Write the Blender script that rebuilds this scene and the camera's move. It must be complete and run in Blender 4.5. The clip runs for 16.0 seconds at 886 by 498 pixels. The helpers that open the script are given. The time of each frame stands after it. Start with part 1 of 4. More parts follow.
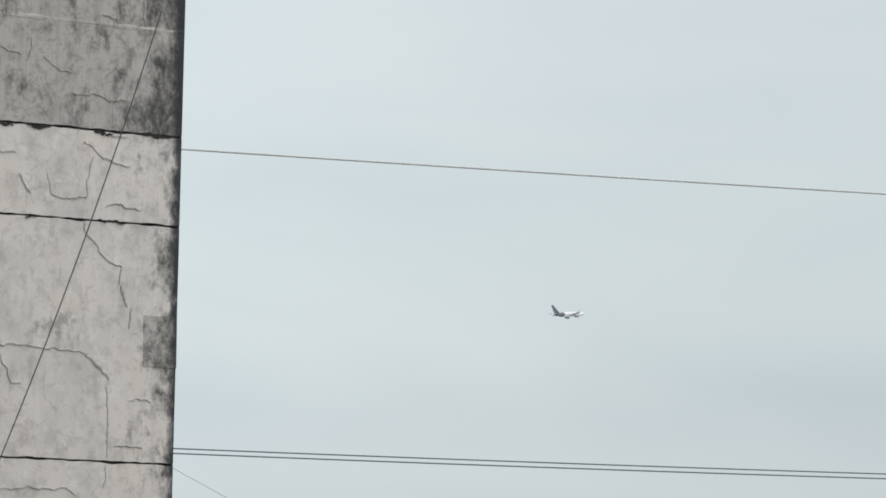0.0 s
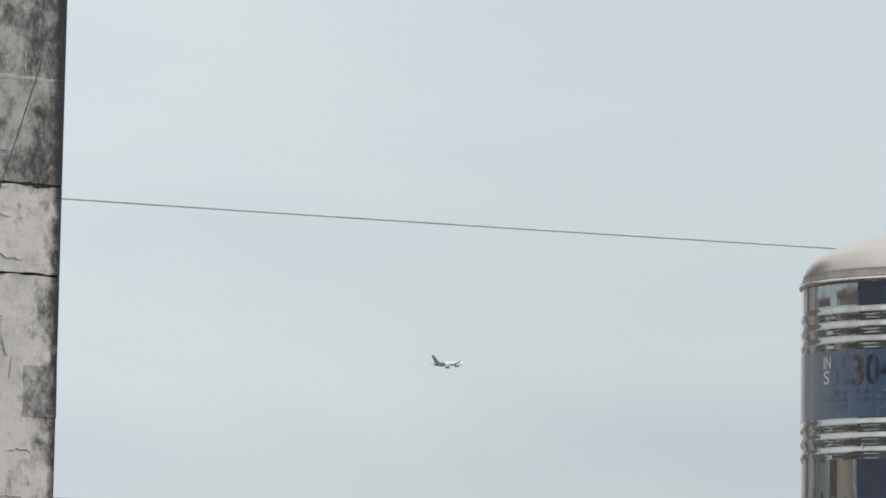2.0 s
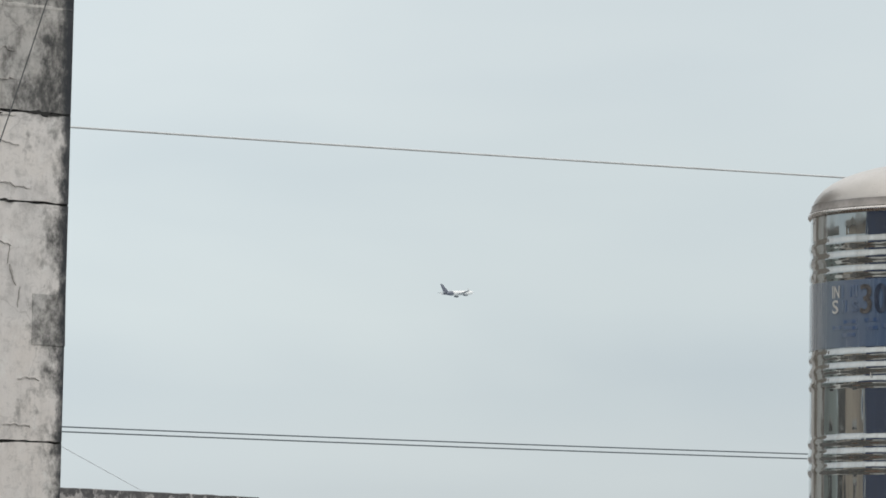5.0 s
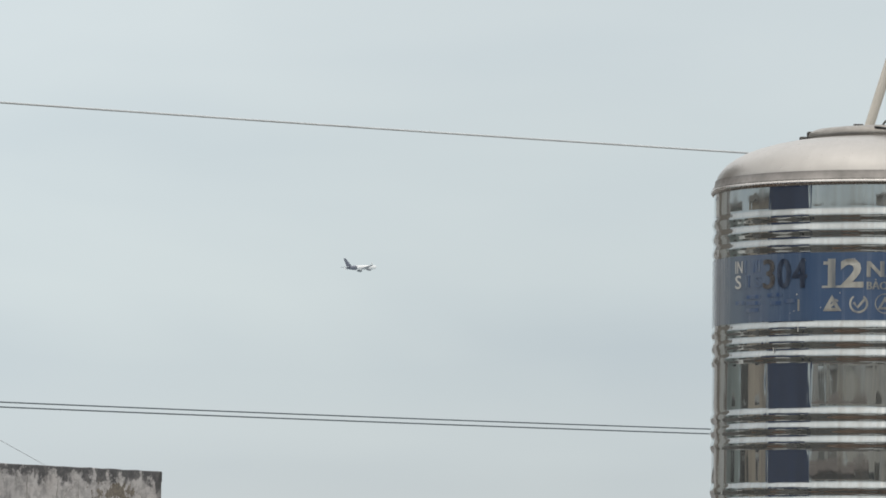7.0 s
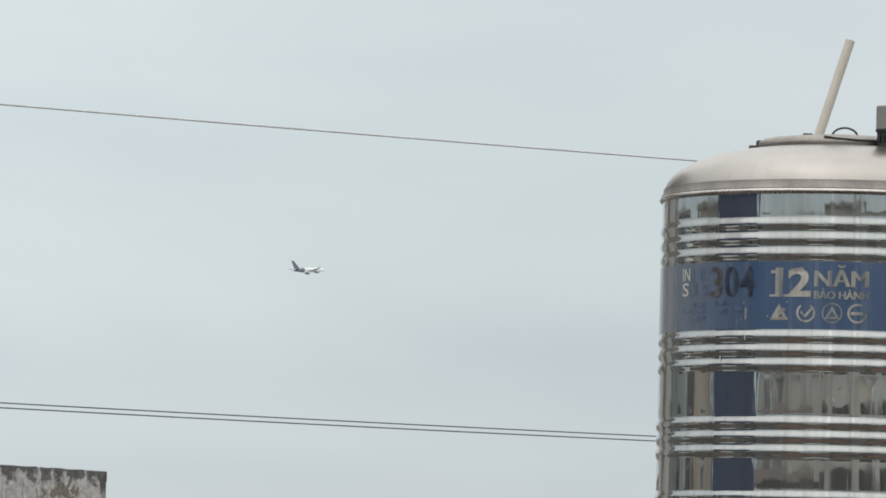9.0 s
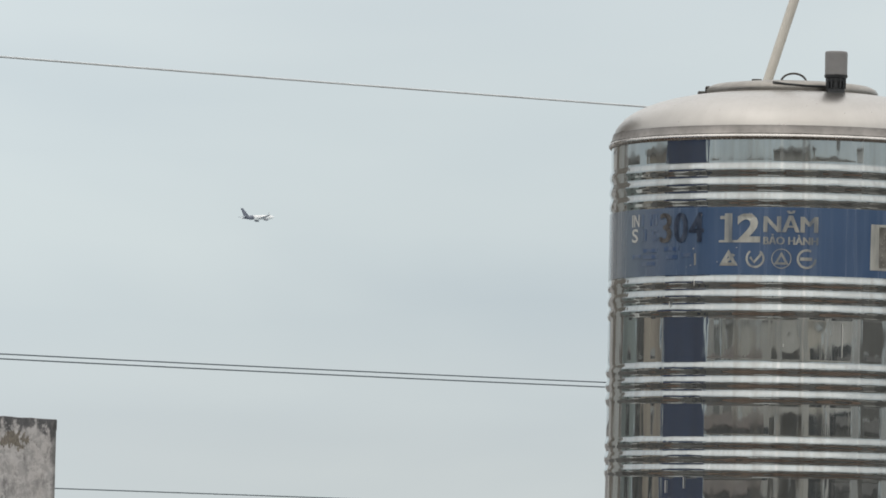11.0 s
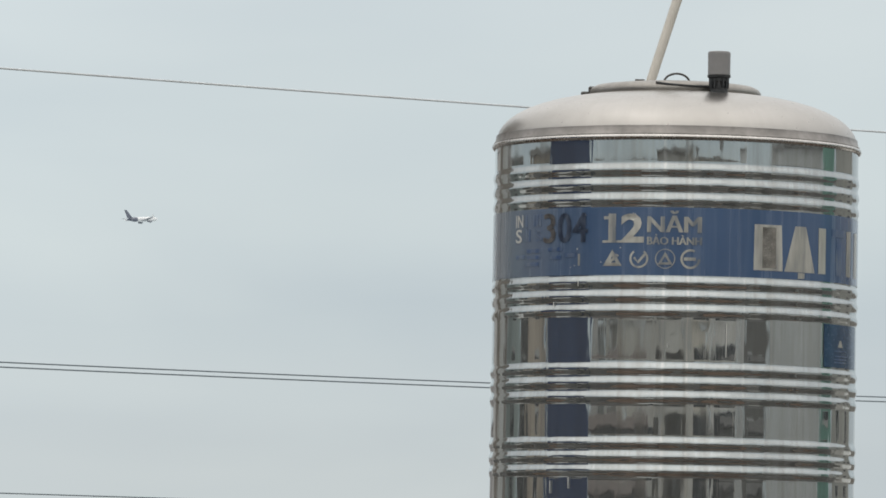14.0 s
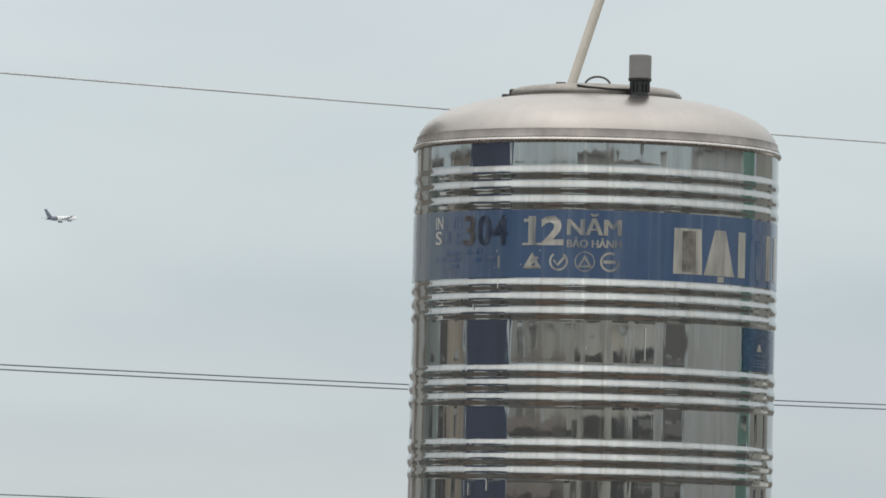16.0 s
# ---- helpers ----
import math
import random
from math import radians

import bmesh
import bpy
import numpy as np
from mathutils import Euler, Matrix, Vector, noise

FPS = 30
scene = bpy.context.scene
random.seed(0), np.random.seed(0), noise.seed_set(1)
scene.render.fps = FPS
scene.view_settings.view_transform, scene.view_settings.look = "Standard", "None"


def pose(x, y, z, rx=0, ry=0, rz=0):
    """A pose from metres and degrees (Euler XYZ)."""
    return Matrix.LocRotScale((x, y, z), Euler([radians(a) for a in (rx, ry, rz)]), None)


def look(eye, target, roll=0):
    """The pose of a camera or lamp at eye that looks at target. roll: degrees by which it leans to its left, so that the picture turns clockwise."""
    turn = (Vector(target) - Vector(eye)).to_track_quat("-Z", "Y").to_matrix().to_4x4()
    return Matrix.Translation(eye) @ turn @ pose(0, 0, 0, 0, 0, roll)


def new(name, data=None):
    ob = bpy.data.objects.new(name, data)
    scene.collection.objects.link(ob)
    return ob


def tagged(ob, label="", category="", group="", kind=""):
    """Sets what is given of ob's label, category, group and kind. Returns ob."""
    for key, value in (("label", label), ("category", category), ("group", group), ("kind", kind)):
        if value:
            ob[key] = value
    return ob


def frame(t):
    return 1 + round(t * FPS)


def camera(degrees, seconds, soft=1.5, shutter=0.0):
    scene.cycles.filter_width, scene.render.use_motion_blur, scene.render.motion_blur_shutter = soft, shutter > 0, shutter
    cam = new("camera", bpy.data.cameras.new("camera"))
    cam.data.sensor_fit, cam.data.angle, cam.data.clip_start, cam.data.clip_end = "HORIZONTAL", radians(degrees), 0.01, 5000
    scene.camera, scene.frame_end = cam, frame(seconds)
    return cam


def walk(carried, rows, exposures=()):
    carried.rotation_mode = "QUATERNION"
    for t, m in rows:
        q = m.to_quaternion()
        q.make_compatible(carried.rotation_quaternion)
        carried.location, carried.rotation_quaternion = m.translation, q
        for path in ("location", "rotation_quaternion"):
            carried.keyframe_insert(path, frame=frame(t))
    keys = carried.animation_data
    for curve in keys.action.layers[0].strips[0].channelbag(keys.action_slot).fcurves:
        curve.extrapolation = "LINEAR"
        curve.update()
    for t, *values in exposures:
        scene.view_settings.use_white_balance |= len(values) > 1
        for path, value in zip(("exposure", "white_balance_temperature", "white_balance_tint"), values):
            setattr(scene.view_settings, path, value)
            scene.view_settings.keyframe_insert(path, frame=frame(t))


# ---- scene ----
EYE = (0.0, 0.0, 9.0)
cam = camera(2 * math.degrees(math.atan(784 / 11000)), 16.0, soft=1.7)


def aim(yaw, pitch, roll):
    """Pose of the handheld camera that turns where it stands: degrees to the right, up and leaning."""
    a, b = radians(yaw), radians(pitch)
    way = Vector((math.sin(a) * math.cos(b), math.cos(a) * math.cos(b), math.sin(b)))
    return look(EYE, Vector(EYE) + way * 20, roll)


PATH = [
    (0.0, -6.093, 4.126, 0.673),
    (0.2, -5.840, 4.371, 0.648),
    (0.5, -5.419, 4.462, 0.607),
    (0.7, -5.107, 4.456, 0.700),
    (0.8, -4.997, 4.460, 0.750),
    (1.0, -4.864, 4.470, 0.849),
    (1.2, -4.809, 4.520, 0.847),
    (1.3, -4.815, 4.540, 0.847),
    (1.5, -4.834, 4.606, 0.845),
    (1.7, -4.862, 4.643, 0.767),
    (2.0, -4.993, 4.597, 0.650),
    (2.2, -5.064, 4.510, 0.594),
    (2.5, -5.219, 4.360, 0.511),
    (2.7, -5.293, 4.312, 0.529),
    (3.0, -5.336, 4.328, 0.555),
    (3.2, -5.347, 4.323, 0.570),
    (5.3, -4.974, 3.921, 0.705),
    (5.5, -4.876, 3.955, 0.692),
    (5.8, -4.707, 3.968, 0.730),
    (6.0, -4.615, 3.945, 0.756),
    (6.3, -4.394, 3.891, 0.731),
    (6.5, -4.289, 3.844, 0.715),
    (6.7, -4.207, 3.813, 0.733),
    (7.0, -4.171, 3.718, 0.760),
    (7.2, -4.208, 3.682, 0.703),
    (7.5, -4.398, 3.616, 0.618),
    (7.8, -4.593, 3.568, 0.888),
    (8.0, -4.564, 3.563, 0.945),
    (8.2, -4.362, 3.599, 1.147),
    (8.5, -3.992, 3.657, 1.445),
    (8.7, -3.821, 3.714, 1.449),
    (9.0, -3.692, 3.764, 1.501),
    (9.2, -3.650, 3.759, 1.473),
    (11.3, -2.972, 3.265, 1.179),
    (11.5, -2.670, 3.297, 1.204),
    (11.8, -2.386, 3.327, 1.142),
    (12.0, -2.205, 3.355, 1.100),
    (12.2, -2.119, 3.350, 1.041),
    (12.5, -2.117, 3.327, 0.952),
    (12.7, -2.195, 3.301, 0.896),
    (13.0, -2.239, 3.295, 0.813),
    (13.2, -2.243, 3.311, 0.803),
    (13.5, -2.211, 3.327, 0.788),
    (13.7, -2.177, 3.328, 0.878),
    (14.0, -2.142, 3.316, 1.014),
    (14.2, -2.185, 3.314, 1.167),
    (14.5, -2.274, 3.278, 1.397),
    (14.7, -2.215, 3.302, 1.387),
    (15.0, -1.882, 3.322, 1.452),
    (15.2, -1.557, 3.356, 1.490),
    (15.5, -1.353, 3.375, 1.291),
    (15.7, -1.331, 3.379, 1.329),
    (16.0, -1.402, 3.346, 1.386),
]
walk(cam, [(t, aim(y, p, r)) for t, y, p, r in PATH], [(0, 0.09), (0.5, 0.08), (1.2, 0.04), (3.2, 0.05), (5.5, 0.10), (6.3, 0.05), (7.5, 0.05), (9.0, 0.09), (11.5, 0.06), (16, 0.06)])

# ---- sky and sun ----
SUN_AZ, SUN_EL = radians(200), radians(52)      # clockwise from +Y: behind the camera
world = bpy.data.worlds.new("overcast_sky")
scene.world = world
world.use_nodes = True
wt = world.node_tree
wt.nodes.clear()


def wnode(kind, **kw):
    n = wt.nodes.new(kind)
    for k, v in kw.items():
        if k in n.inputs:
            n.inputs[k].default_value = v
    return n


def wlink(a, b):
    wt.links.new(a, b)


w_out = wnode("ShaderNodeOutputWorld")
w_co = wnode("ShaderNodeTexCoord")
w_sep = wnode("ShaderNodeSeparateXYZ")
wlink(w_co.outputs["Generated"], w_sep.inputs[0])
w_grad = wnode("ShaderNodeValToRGB")
w_grad.color_ramp.interpolation = "EASE"
for pos, col in ((0.0, (0.565, 0.625, 0.64)), (0.022, (0.595, 0.65, 0.667)), (0.036, (0.60, 0.663, 0.687)), (0.046, (0.582, 0.652, 0.683)), (0.059, (0.642, 0.712, 0.731)), (0.075, (0.632, 0.705, 0.731)), (0.105, (0.645, 0.716, 0.747)), (0.25, (0.95, 0.97, 0.97)), (0.5, (1.32, 1.31, 1.28))):
    el = w_grad.color_ramp.elements.new(pos) if pos not in (0.0,) else w_grad.color_ramp.elements[0]
    el.position, el.color = pos, (*col, 1)
w_grad.color_ramp.elements[-1].position, w_grad.color_ramp.elements[-1].color = 1.0, (1.75, 1.72, 1.66, 1)
# long soft cloud bands at two sizes
w_map = wnode("ShaderNodeMapping", Scale=(7.0, 7.0, 22.0), Location=(1.9, 0.6, 2.45))
wlink(w_co.outputs["Generated"], w_map.inputs["Vector"])
w_n1 = wnode("ShaderNodeTexNoise", Scale=1.1, Detail=3.0, Roughness=0.5, Distortion=0.4)
wlink(w_map.outputs[0], w_n1.inputs["Vector"])
w_map2 = wnode("ShaderNodeMapping", Scale=(16.0, 16.0, 46.0), Rotation=(0.0, 0.03, 0.0))
wlink(w_co.outputs["Generated"], w_map2.inputs["Vector"])
w_n2 = wnode("ShaderNodeTexNoise", Scale=1.0, Detail=4.0, Roughness=0.5)
wlink(w_map2.outputs[0], w_n2.inputs["Vector"])
w_wave = wnode("ShaderNodeMath")
w_wave.operation = "MULTIPLY_ADD"
wlink(w_n1.outputs["Fac"], w_wave.inputs[0])
w_wave.inputs[1].default_value = 0.022
wlink(w_sep.outputs["Z"], w_wave.inputs[2])
w_low = wnode("ShaderNodeMath")
w_low.operation = "SUBTRACT"
wlink(w_wave.outputs[0], w_low.inputs[0])
w_low.inputs[1].default_value = 0.011
wlink(w_low.outputs[0], w_grad.inputs["Fac"])
w_add = wnode("ShaderNodeMath")
w_add.operation = "MULTIPLY_ADD"
wlink(w_n2.outputs["Fac"], w_add.inputs[0])
w_add.inputs[1].default_value = 0.25
wlink(w_n1.outputs["Fac"], w_add.inputs[2])
w_cl = wnode("ShaderNodeValToRGB")
w_cl.color_ramp.elements[0].position, w_cl.color_ramp.elements[0].color = 0.40, (0.94, 0.955, 0.975, 1)
w_cl.color_ramp.elements[1].position, w_cl.color_ramp.elements[1].color = 0.85, (1.085, 1.075, 1.055, 1)
wlink(w_add.outputs[0], w_cl.inputs["Fac"])
w_mul = wnode("ShaderNodeMix")
w_mul.data_type, w_mul.blend_type = "RGBA", "MULTIPLY"
w_mul.inputs[0].default_value = 1.0
wlink(w_grad.outputs["Color"], w_mul.inputs[6])
wlink(w_cl.outputs["Color"], w_mul.inputs[7])
# broad thinner and thicker stretches of cloud round the horizon
w_turn = wnode("ShaderNodeMapRange")
for nm, v in (("From Min", -1.0), ("From Max", 1.0)):
    w_turn.inputs[nm].default_value = v
wlink(w_sep.outputs["X"], w_turn.inputs["Value"])
w_west = wnode("ShaderNodeValToRGB")
w_west.color_ramp.interpolation = "EASE"
els = w_west.color_ramp.elements
els[0].position, els[0].color = 0.22, (0.465, 0.465, 0.465, 1)
els[1].position, els[1].color = 0.65, (0.485, 0.485, 0.485, 1)
for p, v in ((0.405, 0.548), (0.475, 0.492)):
    e = els.new(p)
    e.color = (v, v, v, 1)
wlink(w_turn.outputs[0], w_west.inputs["Fac"])
w_all = wnode("ShaderNodeVectorMath")
w_all.operation = "SCALE"
wlink(w_mul.outputs[2], w_all.inputs[0])
wlink(w_west.outputs["Color"], w_all.inputs["Scale"])
w_bg = wnode("ShaderNodeBackground", Strength=1.87)
# the southern sky, behind the camera, is hazier and a little creamier
w_haze = wnode("ShaderNodeMapRange")
for nm, v in (("From Min", 0.3), ("From Max", -0.6), ("To Min", 0.0), ("To Max", 1.0)):
    w_haze.inputs[nm].default_value = v
wlink(w_sep.outputs["Y"], w_haze.inputs["Value"])
w_cream = wnode("ShaderNodeMix")
w_cream.data_type, w_cream.blend_type = "RGBA", "MULTIPLY"
wlink(w_haze.outputs[0], w_cream.inputs[0])
wlink(w_all.outputs[0], w_cream.inputs[6])
w_cream.inputs[7].default_value = (0.955, 0.945, 0.925, 1)
wlink(w_cream.outputs[2], w_bg.inputs["Color"])
w_sky = wnode("ShaderNodeTexSky")
w_sky.sky_type, w_sky.sun_disc = "NISHITA", False
w_sky.sun_elevation, w_sky.sun_rotation = SUN_EL, SUN_AZ
w_bg2 = wnode("ShaderNodeBackground", Strength=0.05)
wlink(w_sky.outputs[0], w_bg2.inputs["Color"])
w_mix = wnode("ShaderNodeMixShader", Fac=0.06)
wlink(w_bg.outputs[0], w_mix.inputs[1])
wlink(w_bg2.outputs[0], w_mix.inputs[2])
wlink(w_mix.outputs[0], w_out.inputs["Surface"])

sun = new("sun", bpy.data.lights.new("sun", "SUN"))
sun.data.energy, sun.data.angle, sun.data.color = 0.35, radians(90), (1.0, 0.96, 0.9)
toward = Vector((math.sin(SUN_AZ) * math.cos(SUN_EL), math.cos(SUN_AZ) * math.cos(SUN_EL), math.sin(SUN_EL)))
sun.matrix_world = look(toward * 60, (0, 0, 0))


# ---- materials ----
class Mat:
    """A small builder of node materials."""

    def __init__(self, name, **base):
        self.m = bpy.data.materials.new(name)
        self.m.use_nodes = True
        self.t = self.m.node_tree
        self.b = self.t.nodes["Principled BSDF"]
        for k, v in base.items():
            self.b.inputs[k.replace("_", " ")].default_value = v
        self.co = self.t.nodes.new("ShaderNodeTexCoord").outputs["Object"]

    def node(self, kind, **kw):
        n = self.t.nodes.new(kind)
        for k, v in kw.items():
            n.inputs[k].default_value = v
        return n

    def link(self, a, b):
        self.t.links.new(a, b)

    def mapped(self, scale, loc=(0, 0, 0)):
        n = self.node("ShaderNodeMapping", Scale=scale, Location=loc)
        self.link(self.co, n.inputs["Vector"])
        return n.outputs[0]

    def noise(self, scale, stretch=(1, 1, 1), detail=4.0, rough=0.55, warp=0.0, loc=(0, 0, 0)):
        n = self.node("ShaderNodeTexNoise", Scale=scale, Detail=detail, Roughness=rough, Distortion=warp)
        self.link(self.mapped(stretch, loc), n.inputs["Vector"])
        return n.outputs["Fac"]

    def ramp(self, fac, *stops):
        n = self.node("ShaderNodeValToRGB")
        els = n.color_ramp.elements
        while len(els) < len(stops):
            els.new(0.5)
        for e, (p, c) in zip(els, stops):
            e.position = p
            e.color = (c, c, c, 1) if isinstance(c, (int, float)) else (*c, 1)
        self.link(fac, n.inputs["Fac"])
        return n.outputs["Color"]

    def mix(self, fac, a, b, blend="MIX"):
        n = self.node("ShaderNodeMix")
        n.data_type, n.blend_type = "RGBA", blend
        for sock, v in ((n.inputs[0], fac), (n.inputs[6], a), (n.inputs[7], b)):
            if hasattr(v, "is_linked"):
                self.link(v, sock)
            elif isinstance(v, (int, float)):
                sock.default_value = v
            else:
                sock.default_value = (*v, 1)
        return n.outputs[2]

    def math(self, op, a, b=0.0, c=0.0):
        n = self.node("ShaderNodeMath")
        n.operation = op
        for sock, v in zip(n.inputs, (a, b, c)):
            if hasattr(v, "is_linked"):
                self.link(v, sock)
            else:
                sock.default_value = v
        return n.outputs[0]

    def axis(self, which):
        n = self.node("ShaderNodeSeparateXYZ")
        self.link(self.co, n.inputs[0])
        return n.outputs[which]

    def colour(self, c):
        self.link(c, self.b.inputs["Base Color"])

    def rough(self, c):
        self.link(c, self.b.inputs["Roughness"])

    def bump(self, h, strength=0.3, dist=0.01):
        n = self.node("ShaderNodeBump", Strength=strength, Distance=dist)
        self.link(h, n.inputs["Height"])
        self.link(n.outputs[0], self.b.inputs["Normal"])


def steel_mirror():
    k = Mat("polished_stainless_steel", Metallic=0.86)
    dirt = k.noise(3.0, (1.5, 1.5, 0.35), 5)
    runs = k.noise(26.0, (1, 1, 0.03), 3, loc=(3, 1, 0))
    base = k.ramp(dirt, (0.3, (0.395, 0.423, 0.430)), (0.75, (0.478, 0.508, 0.517)))
    streak = k.noise(95.0, (1, 1, 0.06), 3, loc=(1, 7, 4))
    base = k.mix(k.ramp(streak, (0.42, 0.0), (0.68, 0.5)), base, (0.375, 0.385, 0.38))
    base = k.mix(k.ramp(runs, (0.50, 0.0), (0.68, 0.7)), base, (0.335, 0.34, 0.33))
    # pale lime runs and one painted white-post reflection down the shell, each by bearing
    turn = k.math("ARCTAN2", k.axis("X"), k.math("MULTIPLY", k.axis("Y"), -1.0))
    turn = k.math("ADD", turn, k.math("MULTIPLY_ADD", k.noise(2.5, (1, 1, 4), 3), 0.012, -0.006))
    faded = k.ramp(k.noise(7.0, (0.2, 0.2, 1), 3, loc=(4, 4, 9)), (0.35, 0.35), (0.6, 1.0))
    # the streak at 21.9 paints the mirror image of a white post
    for phi, wide, pale in ((-3.4, 0.012, 0.42), (4.1, 0.011, 0.42), (21.9, 0.010, 0.25), (-24.6, 0.006, 0.3), (31.5, 0.006, 0.2), (-45.5, 0.005, 0.3)):
        off = k.math("ABSOLUTE", k.math("SUBTRACT", turn, radians(phi)))
        base = k.mix(k.math("MULTIPLY", k.ramp(off, (0.25 * wide, pale), (wide, 0.0)), faded), base, (0.66, 0.66, 0.64))
    k.colour(base)
    k.rough(k.ramp(runs, (0.45, 0.03), (0.85, 0.13)))
    h = k.math("MULTIPLY_ADD", k.noise(70.0, (1, 1, 0.05), 2.0, loc=(6, 2, 1)), 0.22, k.noise(18.0, (1, 1, 0.14), 2.0, loc=(0, 4, 2)))
    # small dents in the sheet
    for phi, z, r, deep in ((-1.4, 9.872, 0.050, 0.30), (0.4, 9.848, 0.034, 0.20), (27.6, 9.866, 0.042, 0.26), (9.5, 9.908, 0.028, 0.12)):
        d = k.node("ShaderNodeVectorMath")
        d.operation = "DISTANCE"
        k.link(k.mapped((1, 1, 0.7)), d.inputs[0])
        d.inputs[1].default_value = (0.585 * math.sin(radians(phi)), -0.585 * math.cos(radians(phi)), (z - 8.3) * 0.7)
        pit = k.node("ShaderNodeMapRange")
        pit.interpolation_type = "SMOOTHERSTEP"
        k.link(d.outputs["Value"], pit.inputs["Value"])
        for nm, v in (("From Min", 0.0), ("From Max", r), ("To Min", deep), ("To Max", 0.0)):
            pit.inputs[nm].default_value = v
        h = k.math("SUBTRACT", h, pit.outputs[0])
    k.bump(h, 1.0, 0.0011)
    return k.m


def steel_satin():
    k = Mat("satin_stainless_steel", Metallic=1.0)
    a = k.noise(5.0, (1, 1, 1), 6)
    fine = k.noise(60.0, (1, 1, 1), 4)
    base = k.ramp(a, (0.3, (0.36, 0.346, 0.33)), (0.7, (0.43, 0.413, 0.396)))
    # faint brushed lines that run from the lid down to the shoulder
    turn = k.math("ARCTAN2", k.axis("X"), k.math("MULTIPLY", k.axis("Y"), -1.0))
    ray = k.node("ShaderNodeCombineXYZ")
    k.link(k.math("MULTIPLY", turn, 15.0), ray.inputs[0])
    k.link(k.math("MULTIPLY", k.axis("Z"), 2.0), ray.inputs[1])
    lines = k.node("ShaderNodeTexNoise", Scale=1.0, Detail=4.0, Roughness=0.6)
    k.link(ray.outputs[0], lines.inputs["Vector"])
    k.colour(k.mix(k.ramp(lines.outputs["Fac"], (0.42, 0.0), (0.78, 0.30)), base, (0.33, 0.316, 0.298)))
    k.rough(k.ramp(fine, (0.3, 0.27), (0.75, 0.38)))
    k.bump(fine, 0.05, 0.002)
    return k.m


def steel_dull():
    k = Mat("dull_grey_steel", Metallic=0.85)
    a = k.noise(14.0, (1, 1, 1), 5)
    k.colour(k.ramp(a, (0.3, (0.20, 0.19, 0.182)), (0.7, (0.34, 0.325, 0.31))))
    k.rough(k.ramp(a, (0.3, 0.38), (0.7, 0.6)))
    return k.m


def label_film():
    k = Mat("blue_label_film", Metallic=0.0, Specular_IOR_Level=0.5, Coat_Weight=0.4, Coat_Roughness=0.08)
    runs = k.noise(34.0, (1, 1, 0.04), 4)
    a = k.noise(6.0, (1, 1, 0.6), 4)
    base = k.ramp(a, (0.3, (0.039, 0.081, 0.172)), (0.75, (0.056, 0.106, 0.212)))
    base = k.mix(k.ramp(runs, (0.48, 0.0), (0.72, 0.8)), base, (0.09, 0.14, 0.235))
    # grey mirrored tower and houses painted into the colour towards the left end
    turn = k.math("ARCTAN2", k.axis("X"), k.math("MULTIPLY", k.axis("Y"), -1.0))
    turn = k.math("ADD", turn, k.math("MULTIPLY_ADD", k.noise(9.0, (1, 1, 0.15), 4, loc=(2, 5, 3)), 0.7, -0.35))
    greyed = k.math("MULTIPLY", turn, -0.8)
    base = k.mix(k.ramp(greyed, (0.30, 0.0), (0.95, 0.78)), base, (0.175, 0.205, 0.235))
    k.colour(base)
    k.rough(k.ramp(runs, (0.3, 0.16), (0.8, 0.36)))
    k.bump(k.noise(18.0, (1, 1, 0.14), 2.0, loc=(0, 4, 2)), 1.0, 0.0011)
    return k.m


def print_silver():
    k = Mat("worn_silver_print", Metallic=0.55, Roughness=0.28)
    a = k.noise(30.0, (1, 1, 0.15), 4)
    k.colour(k.ramp(a, (0.32, (0.20, 0.215, 0.23)), (0.50, (0.43, 0.42, 0.385)), (0.66, (0.56, 0.55, 0.505))))
    return k.m


def print_faded():
    k = Mat("faded_grey_print", Metallic=0.3, Roughness=0.3)
    a = k.noise(45.0, (1, 1, 0.3), 4)
    k.colour(k.ramp(a, (0.35, (0.05, 0.10, 0.22)), (0.65, (0.17, 0.21, 0.28))))
    return k.m


def print_dark():
    k = Mat("dark_navy_print", Metallic=0.1, Roughness=0.3)
    a = k.noise(40.0, (1, 1, 0.4), 4)
    k.colour(k.ramp(a, (0.35, (0.014, 0.022, 0.045)), (0.62, (0.075, 0.095, 0.135))))
    return k.m


def plain(name, c, rough=0.6, var=0.18, scale=8.0, metal=0.0, bump=0.0):
    k = Mat(name, Metallic=metal)
    a = k.noise(scale, (1, 1, 1), 5)
    b = k.noise(scale * 7, (1, 1, 1), 3)
    lo, hi = tuple(v * (1 - var) for v in c), tuple(min(1, v * (1 + var)) for v in c)
    k.colour(k.mix(k.ramp(b, (0.4, 0.0), (0.75, 0.35)), k.ramp(a, (0.3, lo), (0.7, hi)), lo))
    k.rough(k.ramp(b, (0.3, max(0.02, rough - 0.08)), (0.7, min(1, rough + 0.08))))
    if bump:
        k.bump(b, bump, 0.01)
    return k.m


